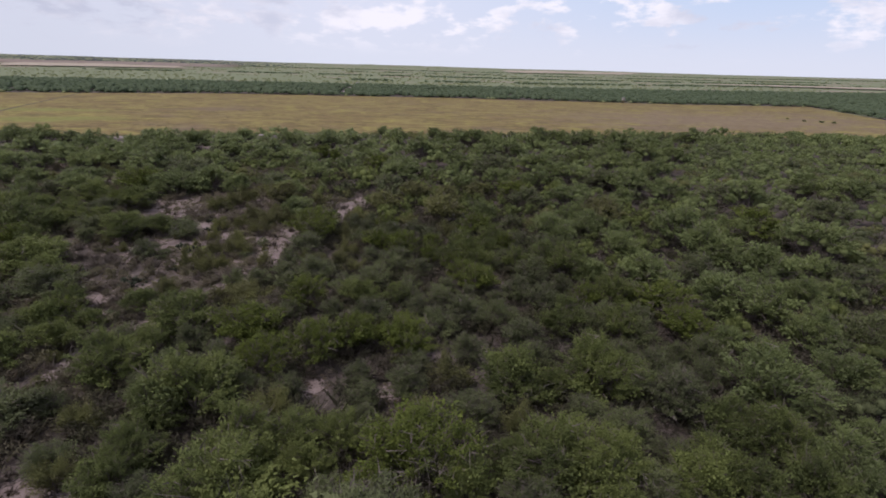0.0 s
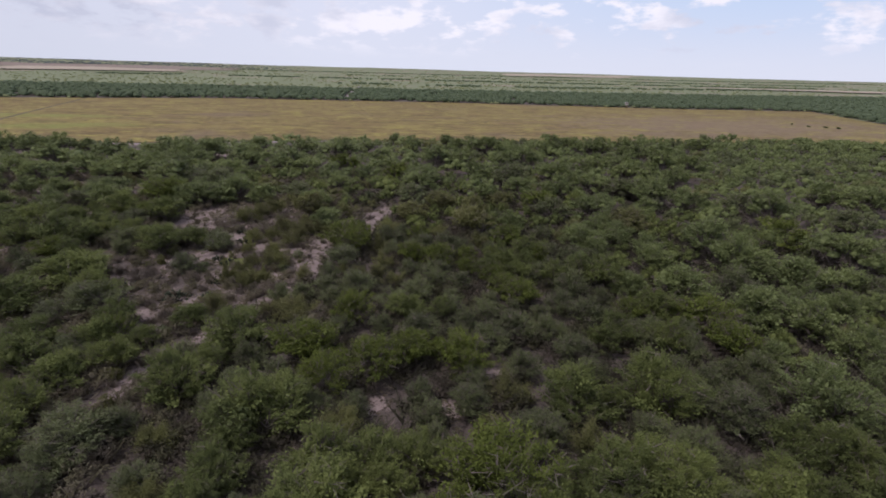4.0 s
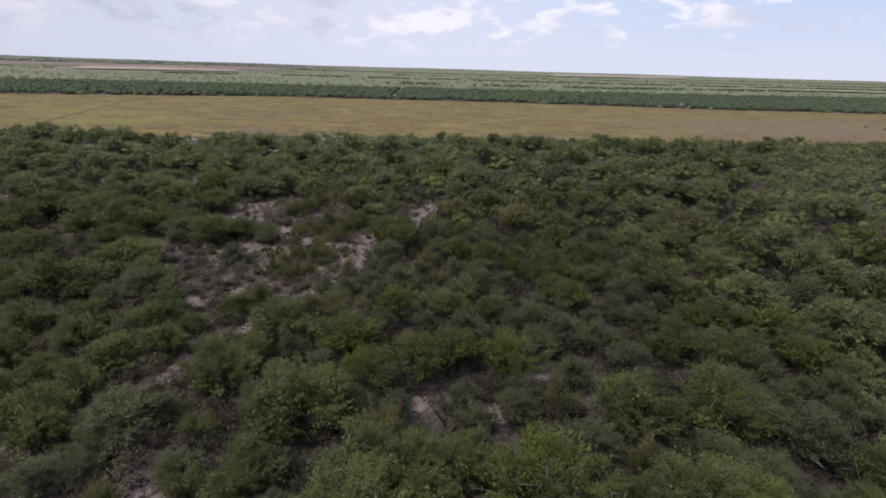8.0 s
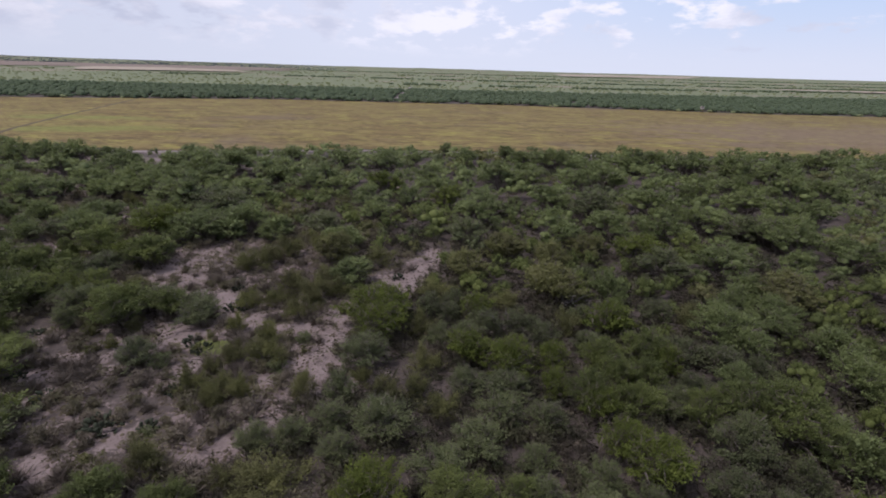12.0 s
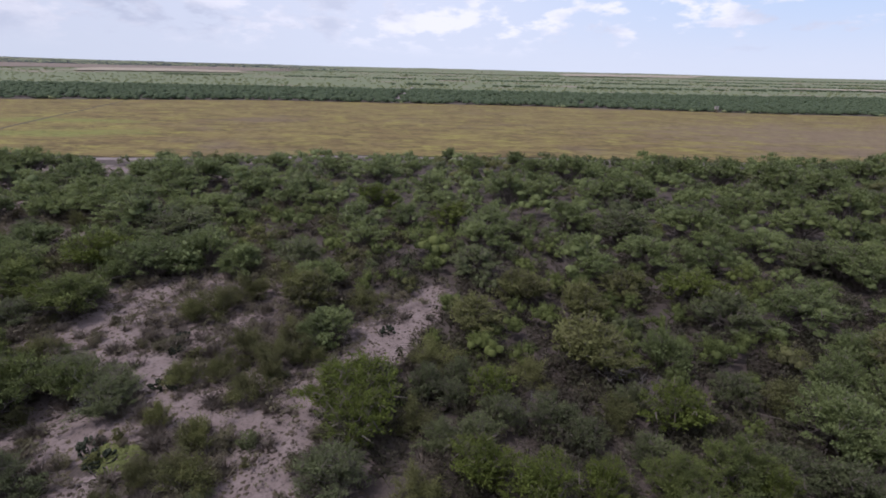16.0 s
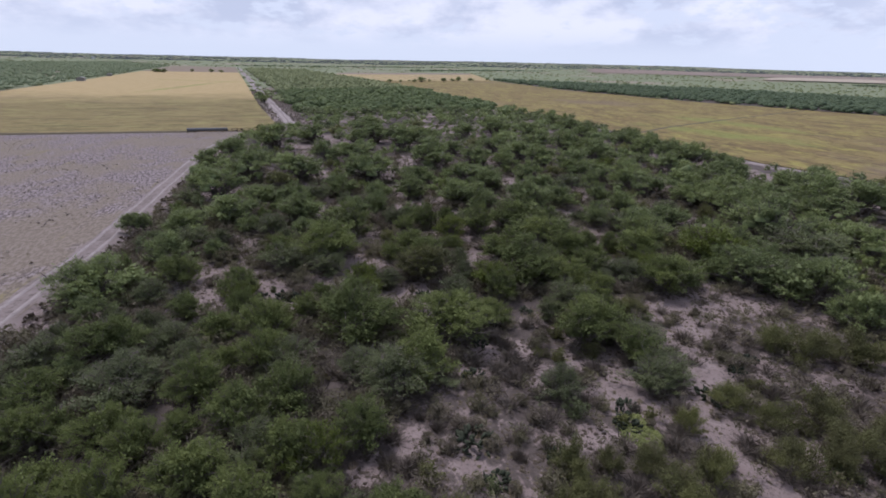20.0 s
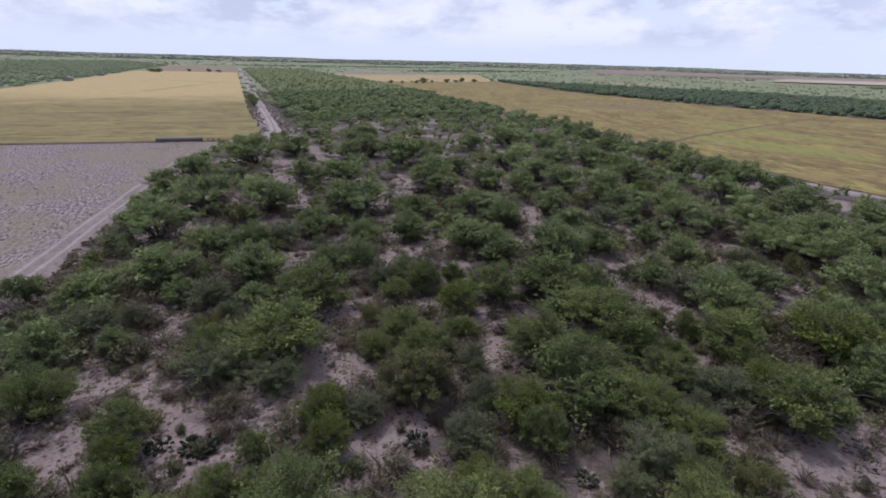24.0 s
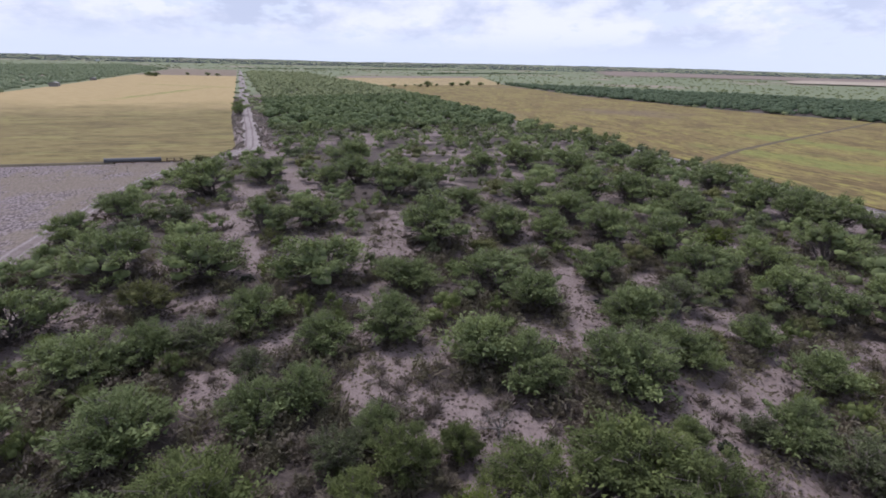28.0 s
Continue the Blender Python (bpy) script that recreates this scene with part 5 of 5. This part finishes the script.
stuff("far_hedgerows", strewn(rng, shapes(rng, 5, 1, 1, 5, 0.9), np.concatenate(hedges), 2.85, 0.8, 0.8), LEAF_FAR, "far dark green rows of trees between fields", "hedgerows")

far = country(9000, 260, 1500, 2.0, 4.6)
stuff("open_brush", strewn(rng, shapes(rng, 6, 1, 1, 5, 0.9), far, 2.85, 0.5), LEAF_SUNLIT, "open brush country with sunlight in its colour", "brush")
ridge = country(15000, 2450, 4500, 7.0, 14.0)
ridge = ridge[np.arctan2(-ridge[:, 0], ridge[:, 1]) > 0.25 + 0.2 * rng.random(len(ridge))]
stuff("ridge_woods", strewn(rng, shapes(rng, 5, 1, 1, 3, 1.2), ridge, 2.85, 0.6, 0.9), LEAF_RIDGE_HAZE, "dark woods along the far ridge, tinted with haze", "woods")
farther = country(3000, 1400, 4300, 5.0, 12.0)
stuff("open_brush", strewn(rng, shapes(rng, 5, 1, 1, 3, 1.2), farther, 2.85, 0.6, 0.9), LEAF_SUNLIT, "far scattered brush towards the horizon", "brush")


# ---- low growth ----
def shrub_shapes(rng, count, tris, size, slim=0.55):
    return [sprays(rng, *crown_shape(rng, 1.0, 1.15, 7), tris, size, slim, -0.2, 1.2) for _ in range(count)]


def twig_shapes(rng, count, tris):
    """Leafless bushes: thin twigs that fan out of one foot."""
    out = []
    for _ in range(count):
        d = rng.normal(size=(tris, 3)) * (1, 1, 0.6) + (0, 0, 0.75)
        d /= np.linalg.norm(d, axis=1)[:, None]
        ln = (0.55 + 0.55 * rng.random(tris))[:, None]
        a = d * ln * 0.25 * rng.random(tris)[:, None] + rng.normal(size=(tris, 3)) * (0.22, 0.22, 0.04)
        side = np.cross(d, rng.normal(size=(tris, 3))) * 0.035
        tip = a + d * ln + rng.normal(size=(tris, 3)) * 0.06
        v = np.stack([a - side, a + side, tip], 1)
        v[:, :, 2] = np.maximum(v[:, :, 2], 0.0)
        out.append((v.reshape(-1, 3), np.arange(tris * 3).reshape(-1, 3)))
    return out


def tuft_shapes(rng, count):
    """Low rounded tussocks: a small uneven hummock and short blades that stick out of it."""
    out = []
    for _ in range(count):
        ang = np.arange(7) * 0.898 + rng.normal(size=7) * 0.15
        ring = np.stack([np.cos(ang), np.sin(ang), np.zeros(7)], 1) * rng.uniform(0.65, 1.1, (7, 1))
        cap = np.concatenate([ring, ring * 0.55 + (0, 0, 0.42) + rng.normal(size=(7, 3)) * 0.06, [[0, 0, 0.6]]])
        j = np.arange(7)
        n1 = (j + 1) % 7
        tris = np.concatenate([np.stack([j, n1, n1 + 7], 1), np.stack([j, n1 + 7, j + 7], 1), np.stack([j + 7, n1 + 7, np.full(7, 14)], 1)])
        d = rng.normal(size=(4, 3)) * (1, 1, 0.3) + (0, 0, 0.5)
        d /= np.linalg.norm(d, axis=1)[:, None]
        side = np.cross(d, rng.normal(size=(4, 3))) * 0.12
        blades = np.stack([d * 0.3 - side, d * 0.3 + side, d * rng.uniform(0.9, 1.35, (4, 1))], 1).reshape(-1, 3)
        out.append(joined([(cap, tris), (blades, np.arange(12).reshape(-1, 3))]))
    return out


def in_brush(x, y):
    return inside(BRUSH, x, y) & (to_line(ROAD_NORTH, x, y) > 4) & (to_line(ROAD_WEST, x, y) > 6) & (to_line(TRACK_SOUTH, x, y) > 3)


def thinned(p, keep):
    return p[rng.random(len(p)) < keep(p[:, 0], p[:, 1])]


# shrubs that stand alone near the flight
SHRUBS = []
for k, (leaf, label) in enumerate(((LEAF_SHRUB, "low olive-brown thorn shrub on dry soil"), (LEAF_OLIVE, "low olive green shrub on pale soil"), (LEAF_DRY, "leafless grey-brown shrub on pale soil"),
                                   (LEAF_SHRUB, "low spreading brownish thorn shrub"), (LEAF_GREY, "small grey-green shrub on dry soil"), (LEAF_DRY, "dry twiggy shrub with bare stems"))):
    c, r = crown_shape(rng, 1.0, 1.1, 9)
    body = joined([sprays(rng, c, r, 620, 0.085, 0.35, -0.2, 1.2), twig_shapes(rng, 1, 120)[0]]) if leaf is not LEAF_DRY else twig_shapes(rng, 1, 420)[0]
    SHRUBS.append((mesh_of("woody_base", *limbs(rng, c[:4] * 0.9, 1.1, 0.035, 2), BARK), mesh_of("foliage" if leaf is not LEAF_DRY else "twig_crown", *body, leaf), label))


def build_shrub(k):
    ob = tagged(new("thorn_shrub"), SHRUBS[k][2], "shrub", "shrubs of the clearings")
    part("woody_base", SHRUBS[k][0], ob)
    part(SHRUBS[k][1].name.split(".")[0], SHRUBS[k][1], ob)
    return ob


def shrub_spots():
    dense = scatter(1700, (-52, 40, -11, 93), 0.45, 1.35, lambda x, y: inside(SCRUB, x, y))
    loose = scatter(6000, (-150, 20, -25, 130), 0.4, 1.2, lambda x, y: in_brush(x, y) & ~inside(SCRUB, x, y) & (bareness(x, y) > 0.25))
    p = np.concatenate([dense, thinned(loose, lambda x, y: 0.8)])
    keep = []
    for q in p[rng.permutation(len(p))]:
        b = bareness(q[0], q[1])
        if rng.random() < ((0.3 if q[0] < -52 else 0.17) if b > 0.5 else 0.9) and all((q[0] - o[0]) ** 2 + (q[1] - o[1]) ** 2 > (0.62 * (q[2] + o[2])) ** 2 for o in keep):
            keep.append(q)
    return np.array(keep)


spots = shrub_spots()
spots = spots[np.argsort(to_line(FLIGHT, spots[:, 0], spots[:, 1]))]
for x, y, r in spots[:290]:
    plant("shrub", int(rng.choice(6, p=(0.26, 0.18, 0.16, 0.2, 0.08, 0.12))), x, y, rng.uniform(0, 6.28), r, (0.35 + 0.65 * r) * rng.uniform(0.8, 1.2), build_shrub)
stuff("scrub", strewn(rng, shrub_shapes(rng, 8, 150, 0.12, 0.4), spots[290:], 1.0, 1.0, 0.3), LEAF_SHRUB, "low olive-brown scrub of the clearings", "scrub")

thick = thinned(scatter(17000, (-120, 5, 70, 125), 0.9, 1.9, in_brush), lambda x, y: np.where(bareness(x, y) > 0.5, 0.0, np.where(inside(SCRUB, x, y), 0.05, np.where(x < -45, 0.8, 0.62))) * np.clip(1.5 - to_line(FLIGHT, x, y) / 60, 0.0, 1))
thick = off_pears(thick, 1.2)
for keep, leaf, label in ((thick[:, 0] > -24, LEAF_GAP_SHADE, "waist-high brownish thicket, darkened for shade between trees"), (thick[:, 0] <= -24, LEAF_SHRUB, "waist-high olive-brown thicket between trees")):
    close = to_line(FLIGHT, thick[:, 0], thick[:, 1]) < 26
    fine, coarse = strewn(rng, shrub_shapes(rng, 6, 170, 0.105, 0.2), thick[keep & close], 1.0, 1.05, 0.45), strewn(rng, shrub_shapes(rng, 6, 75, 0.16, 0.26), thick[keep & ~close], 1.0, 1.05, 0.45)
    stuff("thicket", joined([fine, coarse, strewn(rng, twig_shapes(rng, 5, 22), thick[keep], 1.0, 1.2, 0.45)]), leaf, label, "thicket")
low_a = thinned(scatter(15000, (-175, 4, 75, 150), 0.4, 1.15, in_brush), lambda x, y: np.where(bareness(x, y) > 0.55, 0.26, 0.6) * np.where(x > -20, 0.5, 1.0) * np.clip(1.35 - to_line(FLIGHT, x, y) / 95, 0.06, 1))
stuff("undergrowth", strewn(rng, shrub_shapes(rng, 8, 70, 0.14, 0.36), off_pears(low_a, 0.5), 1.0, 1.0, 0.25), LEAF_SHRUB, "low olive and brownish thorn scrub between trees", "scrub")
low_b = thinned(scatter(15000, (-150, 4, 60, 140), 0.4, 1.2, in_brush), lambda x, y: np.where(bareness(x, y) > 0.5, 0.3, 0.5) * np.where(x > -20, 0.5, 1.0) * np.clip(1.3 - to_line(FLIGHT, x, y) / 85, 0.05, 1))
stuff("dry_undergrowth", strewn(rng, twig_shapes(rng, 6, 90), off_pears(low_b, 0.5), 1.0, 1.0, 0.2), LEAF_DRY, "leafless grey-brown scrub", "scrub")
tuft = thinned(scatter(190000, (-170, 14, 10, 140), 0.07, 0.23, in_brush), lambda x, y: np.where(bareness(x, y) > 0.3, 0.8, 0.12) * np.clip(0.75 + 0.9 * wavy(x, y, 1.3, 5.0), 0.15, 1) * np.clip(1.3 - to_line(FLIGHT, x, y) / 100, 0.1, 1))
sedge = scatter(420, (-33.8, 59.4, -30.0, 62.8), 0.12, 0.28, lambda x, y: np.hypot((x - -31.9) / 1.9, (y - 61.1) / 1.6) < 0.8 + 0.25 * wavy(x, y, 0.8, 1.0))
stuff("grass_patch", strewn(rng, tuft_shapes(rng, 5), sedge, 1.0, 1.1, 0.0), SEDGE, "patch of fresh yellow-green grass on pale soil", "grass")
stuff("grass_tufts", strewn(rng, tuft_shapes(rng, 6), tuft, 1.0, 1.0, 0.0), GRASS, "small brown grass tufts on bare soil", "grass")


# ---- prickly pears ----
def pad_mesh(w, h, d):
    """One flat, egg-shaped pad that stands on its narrow end."""
    bm = bmesh.new()
    bmesh.ops.create_icosphere(bm, subdivisions=1, radius=1.0)
    for v in bm.verts:
        k = 0.72 + 0.28 * v.co.z
        v.co = Vector((v.co.x * w * k, v.co.y * d, (v.co.z + 0.92) * h))
    me = bpy.data.meshes.new("pad")
    bm.to_mesh(me)
    bm.free()
    me.polygons.foreach_set("use_smooth", [True] * len(me.polygons))
    me.materials.append(PAD)
    return me


PADS = [pad_mesh(0.18, 0.18, 0.035), pad_mesh(0.16, 0.20, 0.04), pad_mesh(0.20, 0.175, 0.035)]


def build_cactus(k):
    ob = tagged(new("prickly_pear"), "dark green prickly pear cactus clump on bare soil", "cactus", "prickly pears")
    turn = np.random.default_rng(50 + k)
    for i in range(46):
        a, up = turn.uniform(0, 6.28), turn.random() ** 0.8
        flat = math.sqrt(1 - (0.92 * up) ** 2)
        k = turn.uniform(0.55, 0.92) if i > 8 else turn.uniform(0.15, 0.5)
        p = part("pad", PADS[int(turn.integers(0, 3))], ob)
        p.matrix_basis = Matrix.LocRotScale((0.78 * k * flat * math.cos(a), 0.78 * k * flat * math.sin(a), max(0.62 * k * up - 0.16, -0.05)),
                                            Euler((turn.normal() * 0.25, flat * 0.9 + turn.normal() * 0.25, a)) , None) @ Euler((0, 0, turn.uniform(0, 3.14))).to_matrix().to_4x4()
    return ob


for i, (x, y, s) in enumerate(PEARS):
    plant("cactus", i % 4, x, y, rng.uniform(0, 6.28), s, s, build_cactus)


# ---- dead trees ----
def build_snag(k):
    ob = tagged(new("dead_tree"), "bare pale grey dead tree with crooked branches", "dead tree", "dead trees")
    turn = np.random.default_rng(80 + k)
    part("trunk", mesh_of("trunk", *tube([(0, 0, -0.2), (0.1, 0.05, 0.3), (0.02, 0.16, 0.6), (0.16, 0.2, 0.95)], [0.09, 0.075, 0.055, 0.03], 6), DEADWOOD), ob)
    for _ in range(11):
        a, h, rise = turn.uniform(0, 6.28), turn.uniform(0.05, 0.8), turn.uniform(0.25, 1.3)
        d = np.array([math.cos(a), math.sin(a), rise]) / math.hypot(1, rise)
        foot, size = np.array([0.07, 0.1, h]), turn.uniform(0.9, 1.8)
        bend = turn.normal(size=(3, 3)) * 0.14
        spine = [foot, foot + d * size * 0.33 + bend[0], foot + d * size * 0.66 + bend[0] + bend[1], foot + d * size + bend.sum(0)]
        limb = part("branch", mesh_of("branch", *tube(spine, [0.036, 0.027, 0.018, 0.006]), DEADWOOD), ob)
        pieces = []
        for _ in range(5):
            i = int(turn.integers(1, 3))
            start = spine[i] + (spine[i + 1] - spine[i]) * turn.random()
            tip = start + d * turn.uniform(0.2, 0.5) + turn.normal(size=3) * 0.24
            pieces.append(tube([start, (start + tip) / 2 + turn.normal(size=3) * 0.07, tip], [0.014, 0.010, 0.004], 4))
        part("twigwork", mesh_of("twigwork", *joined(pieces), DEADWOOD), limb)
    return ob


for i, (x, y, s) in enumerate(((-36.1, 64.9, 1.3), (-37.3, 57.9, 1.1), (-43.2, 44.8, 1.2), (-61.1, 27.8, 1.1), (-121.1, 38.6, 1.5), (2.0, 73.5, 1.6), (-5.2, 67.6, 1.2), (4.1, 71.5, 1.2),
                               (-98.0, 44.5, 1.3), (-89.4, 88.0, 1.3), (-79.3, 65.1, 1.1), (-96.9, 33.8, 1.1), (-89.5, 49.7, 1.1), (7.8, 31.0, 1.2), (-12.0, 26.5, 1.0))):
    plant("snag", i % 3, x, y, rng.uniform(0, 6.28), s, s, build_snag)


# ---- trees that stand alone in and along the fields ----
def build_field_tree(k):
    ob = tagged(new("field_tree"), "round dark green tree standing alone by a field", "tree", "field trees")
    part("trunk", MESQUITE[k % 9][0], ob)
    part("crown", MESQUITE[k % 9][3], ob)
    return ob


LONE = [(-206, 151, 4.4, 1.4), (-196, 151, 3.4, 1.1), (-331, 27.4, 3.6, 1.2), (-302, 30.6, 4.0, 1.3), (-591, 158, 3.5, 1.0), (-595, 172, 2.6, 0.8), (-600, 190, 3.5, 0.9),
        (-603, 199, 6.0, 1.8), (-622, 214, 2.6, 0.8), (-629, 235, 5.0, 1.3), (-640, 250, 4.0, 1.0), (-653, 262, 4.6, 1.4), (-660, 282, 5.0, 1.1), (-689, 318, 3.0, 1.0),
        (-825, -122, 7.0, 1.5), (-838, -128, 6.0, 1.3), (-815, -113, 6.0, 1.4), (-883, -87, 3.5, 1.1), (-872, -59, 4.5, 1.3), (-854, -43, 4.0, 1.2), (207, 275, 2.0, 0.34),
        (212, 272, 1.7, 0.3), (200, 279, 1.5, 0.3), (199, 291, 1.0, 0.25)]
for i, (x, y, r, h) in enumerate(LONE):
    plant("lone", (0, 1, 3, 5, 7)[i % 5], x, y, rng.uniform(0, 6.28), r / 3.2, h * 0.9, build_field_tree)


# ---- things by the field corner ----
def plain(name, colour, rough=0.6, metal=0.0, grain=6.0):
    m, n = material(name)
    g = n.noise(n("ShaderNodeTexCoord", out="Object"), grain, 5.0)
    finish(n, n.mix(g, [v * 0.7 for v in colour], colour), rough, g, 0.25, 0.01, metal=metal)
    return m


PIPE_STEEL = plain("dull_pipe", (0.15, 0.145, 0.15), 0.7, 0.0, 2.0)
OLD_WOOD = plain("weathered_wood", (0.19, 0.135, 0.10), 0.9)
WHITE_PAINT = plain("white_paint", (0.72, 0.72, 0.70), 0.5)
TIN = plain("tin_roof", (0.27, 0.255, 0.235), 0.6, 0.0, 1.0)


def box(w, d, h, mat, name, bevel=0.02):
    bm = bmesh.new()
    bmesh.ops.create_cube(bm, size=1.0)
    for v in bm.verts:
        v.co = Vector((v.co.x * w, v.co.y * d, (v.co.z + 0.5) * h))
    bmesh.ops.bevel(bm, geom=bm.edges[:], offset=bevel, segments=1, affect="EDGES")
    me = bpy.data.meshes.new(name)
    bm.to_mesh(me)
    bm.free()
    me.materials.append(mat)
    return me


def set_part(name, me, parent, x, y, z, spin=0.0):
    ob = part(name, me, parent)
    ob.matrix_basis = Matrix.LocRotScale((x, y, z), Euler((0, 0, spin)), None)
    return ob


pipe = tagged(new("culvert_pipe"), "long dark grey pipe lying on skids by the field bank", "pipe")
pipe.location = (-187.8, 16.0, 0.1)
shell = [tube([(0, -6, 0.72), (0, -2, 0.72), (0, 2, 0.72), (0, 6, 0.72)], [0.52] * 4, 20), tube([(0, 6, 0.72), (0, 0, 0.72), (0, -6, 0.72)], [0.46] * 3, 20)]
part("shell", mesh_of("shell", *joined(shell), PIPE_STEEL), pipe)
for y in (-5.9, -3, 0, 3, 5.9):
    part("collar", mesh_of("collar", *tube([(0, y - 0.09, 0.72), (0, y + 0.09, 0.72)], [0.57, 0.57], 20), PIPE_STEEL), pipe)
for y in (-4.2, 0.0, 4.6):
    set_part("skid", box(1.3, 0.22, 0.24, OLD_WOOD, "skid"), pipe, 0, y, 0)

gate = tagged(new("gate_frame"), "weathered wooden gate posts with two rails", "gate")
gate.location = (-187.2, 25.0, 0.05)
for y in (-1.6, 0.0, 1.7):
    set_part("post", box(0.18, 0.18, 1.35, OLD_WOOD, "post"), gate, 0, y, -0.15)
for z in (0.45, 0.95):
    set_part("rail", box(0.08, 3.4, 0.12, OLD_WOOD, "rail"), gate, 0.12, 0.05, z)


def build_stake(k):
    ob = tagged(new("marker_post"), "slim white painted marker post on bare ground", "post", "marker posts")
    part("shaft", mesh_of("shaft", *tube([(0, 0, -0.2), (0, 0, 1.35)], [0.07, 0.07], 8), WHITE_PAINT), ob)
    part("cap", mesh_of("cap", *tube([(0, 0, 1.35), (0, 0, 1.45)], [0.10, 0.08], 8), WHITE_PAINT), ob)
    return ob


for x, y in ((-140.8, 36.0), (-134.9, 29.8)):
    plant("stake", 0, x, y, 0.0, 1.0, 1.0, build_stake)
feeder = tagged(new("white_tub"), "small white plastic tub under a tree", "tub")
feeder.location = (-129.0, 31.2, 1.6)
part("body", mesh_of("body", *tube([(0, 0, -1.75), (0, 0, -1.0), (0, 0, 0.0), (0, 0, 0.35)], [0.24, 0.27, 0.3, 0.3], 12), WHITE_PAINT), feeder)
part("lid", mesh_of("lid", *tube([(0, 0, 0.35), (0, 0, 0.42)], [0.33, 0.30], 12), WHITE_PAINT), feeder)


def build_shed(name, label, x, y, w, d, h, turn, walls):
    ob = tagged(new(name), label, "building")
    ob.matrix_basis = Matrix.LocRotScale((x, y, float(hills(np.array(x), np.array(y)))), Euler((0, 0, turn)), None)
    part("wall", box(w, d, h, walls, "wall"), ob)
    for side in (-1, 1):
        v = [(-w * 0.53, 0, h * 1.35), (w * 0.53, 0, h * 1.35), (w * 0.53, side * d * 0.56, h * 0.97), (-w * 0.53, side * d * 0.56, h * 0.97)]
        v += [(a, b, c - 0.15) for a, b, c in v]
        t = [(0, 1, 2), (0, 2, 3), (4, 6, 5), (4, 7, 6), (0, 4, 5), (0, 5, 1), (1, 5, 6), (1, 6, 2), (2, 6, 7), (2, 7, 3), (3, 7, 4), (3, 4, 0)]
        part("roof", mesh_of("roof", v, t, TIN), ob, "dull tan tin roof")
    for side in (-1, 1):
        v = [(side * w * 0.5, -d * 0.5, h), (side * w * 0.5, d * 0.5, h), (side * w * 0.5, 0, h * 1.34), (side * w * 0.49, -d * 0.5, h), (side * w * 0.49, d * 0.5, h), (side * w * 0.49, 0, h * 1.34)]
        part("gable", mesh_of("gable", v, [(0, 1, 2), (3, 5, 4), (0, 2, 5), (0, 5, 3), (1, 4, 5), (1, 5, 2)], walls), ob)
    part("door", box(w * 0.18, 0.1, h * 0.75, OLD_WOOD, "door"), ob).location = (w * 0.1, d * 0.5, 0)


build_shed("farm_shed", "low tan farm shed at the edge of woods", -537, -126, 11, 6, 2.6, 0.2, TIN)
build_shed("farm_shed", "small tan shed at the edge of woods", -660, -137, 7, 5, 2.4, 0.2, TIN)
build_shed("white_house", "far white house near the horizon", -2420, -660, 20, 12, 6.0, 0.4, WHITE_PAINT)

blind = tagged(new("hunting_blind"), "raised wooden hunting blind on four legs by trees", "hunting blind")
blind.location = (141, 399, 0)
for x in (-0.8, 0.8):
    for y in (-0.8, 0.8):
        set_part("leg", box(0.16, 0.16, 2.4, OLD_WOOD, "leg"), blind, x, y, 0)
set_part("cabin", box(2.0, 2.0, 1.9, STONE, "cabin"), blind, 0, 0, 2.4)
set_part("roof", box(2.4, 2.4, 0.18, TIN, "roof"), blind, 0, 0, 4.3)
set_part("ladder", box(0.5, 0.12, 2.5, OLD_WOOD, "ladder"), blind, 0, -1.1, 0)

# ---- weeds on the fallow field and along the roads ----
weeds = scatter(20000, (-186, -70, 60, 20), 0.08, 0.26, lambda x, y: inside(PALE, x, y) & (to_line(TRACK_SOUTH, x, y) > 1.6) & (wavy(x, y, 9.0, 2.2) > 0.1))
stuff("field_weeds", strewn(rng, shrub_shapes(rng, 5, 6, 0.7, 0.7), weeds, 1.0, 0.7, 0.0), WEED, "low grey-brown weeds on fallow soil", "weeds")
verge = scatter(5000, (-420, 20, -186, 62), 0.25, 0.8, lambda x, y: (to_line(ROAD_WEST, x, y) > 2.0) & (to_line(ROAD_WEST, x, y) < 8) & ~inside(WEST, x, y))
stuff("road_weeds", strewn(rng, shrub_shapes(rng, 5, 14, 0.5, 0.6), verge, 1.0, 0.8, 0.1), WEED, "low weeds beside the dirt road", "weeds")
edge = scatter(9000, (-190, 0, 60, 30), 0.2, 0.6, lambda x, y: (to_line(TRACK_SOUTH, x, y) > 2.2) & (to_line(TRACK_SOUTH, x, y) < 5) & ~inside(PALE, x, y))
stuff("road_weeds", strewn(rng, shrub_shapes(rng, 5, 14, 0.45, 0.6), edge, 1.0, 0.8, 0.1), GRASS, "dry grass along the dirt track", "weeds")
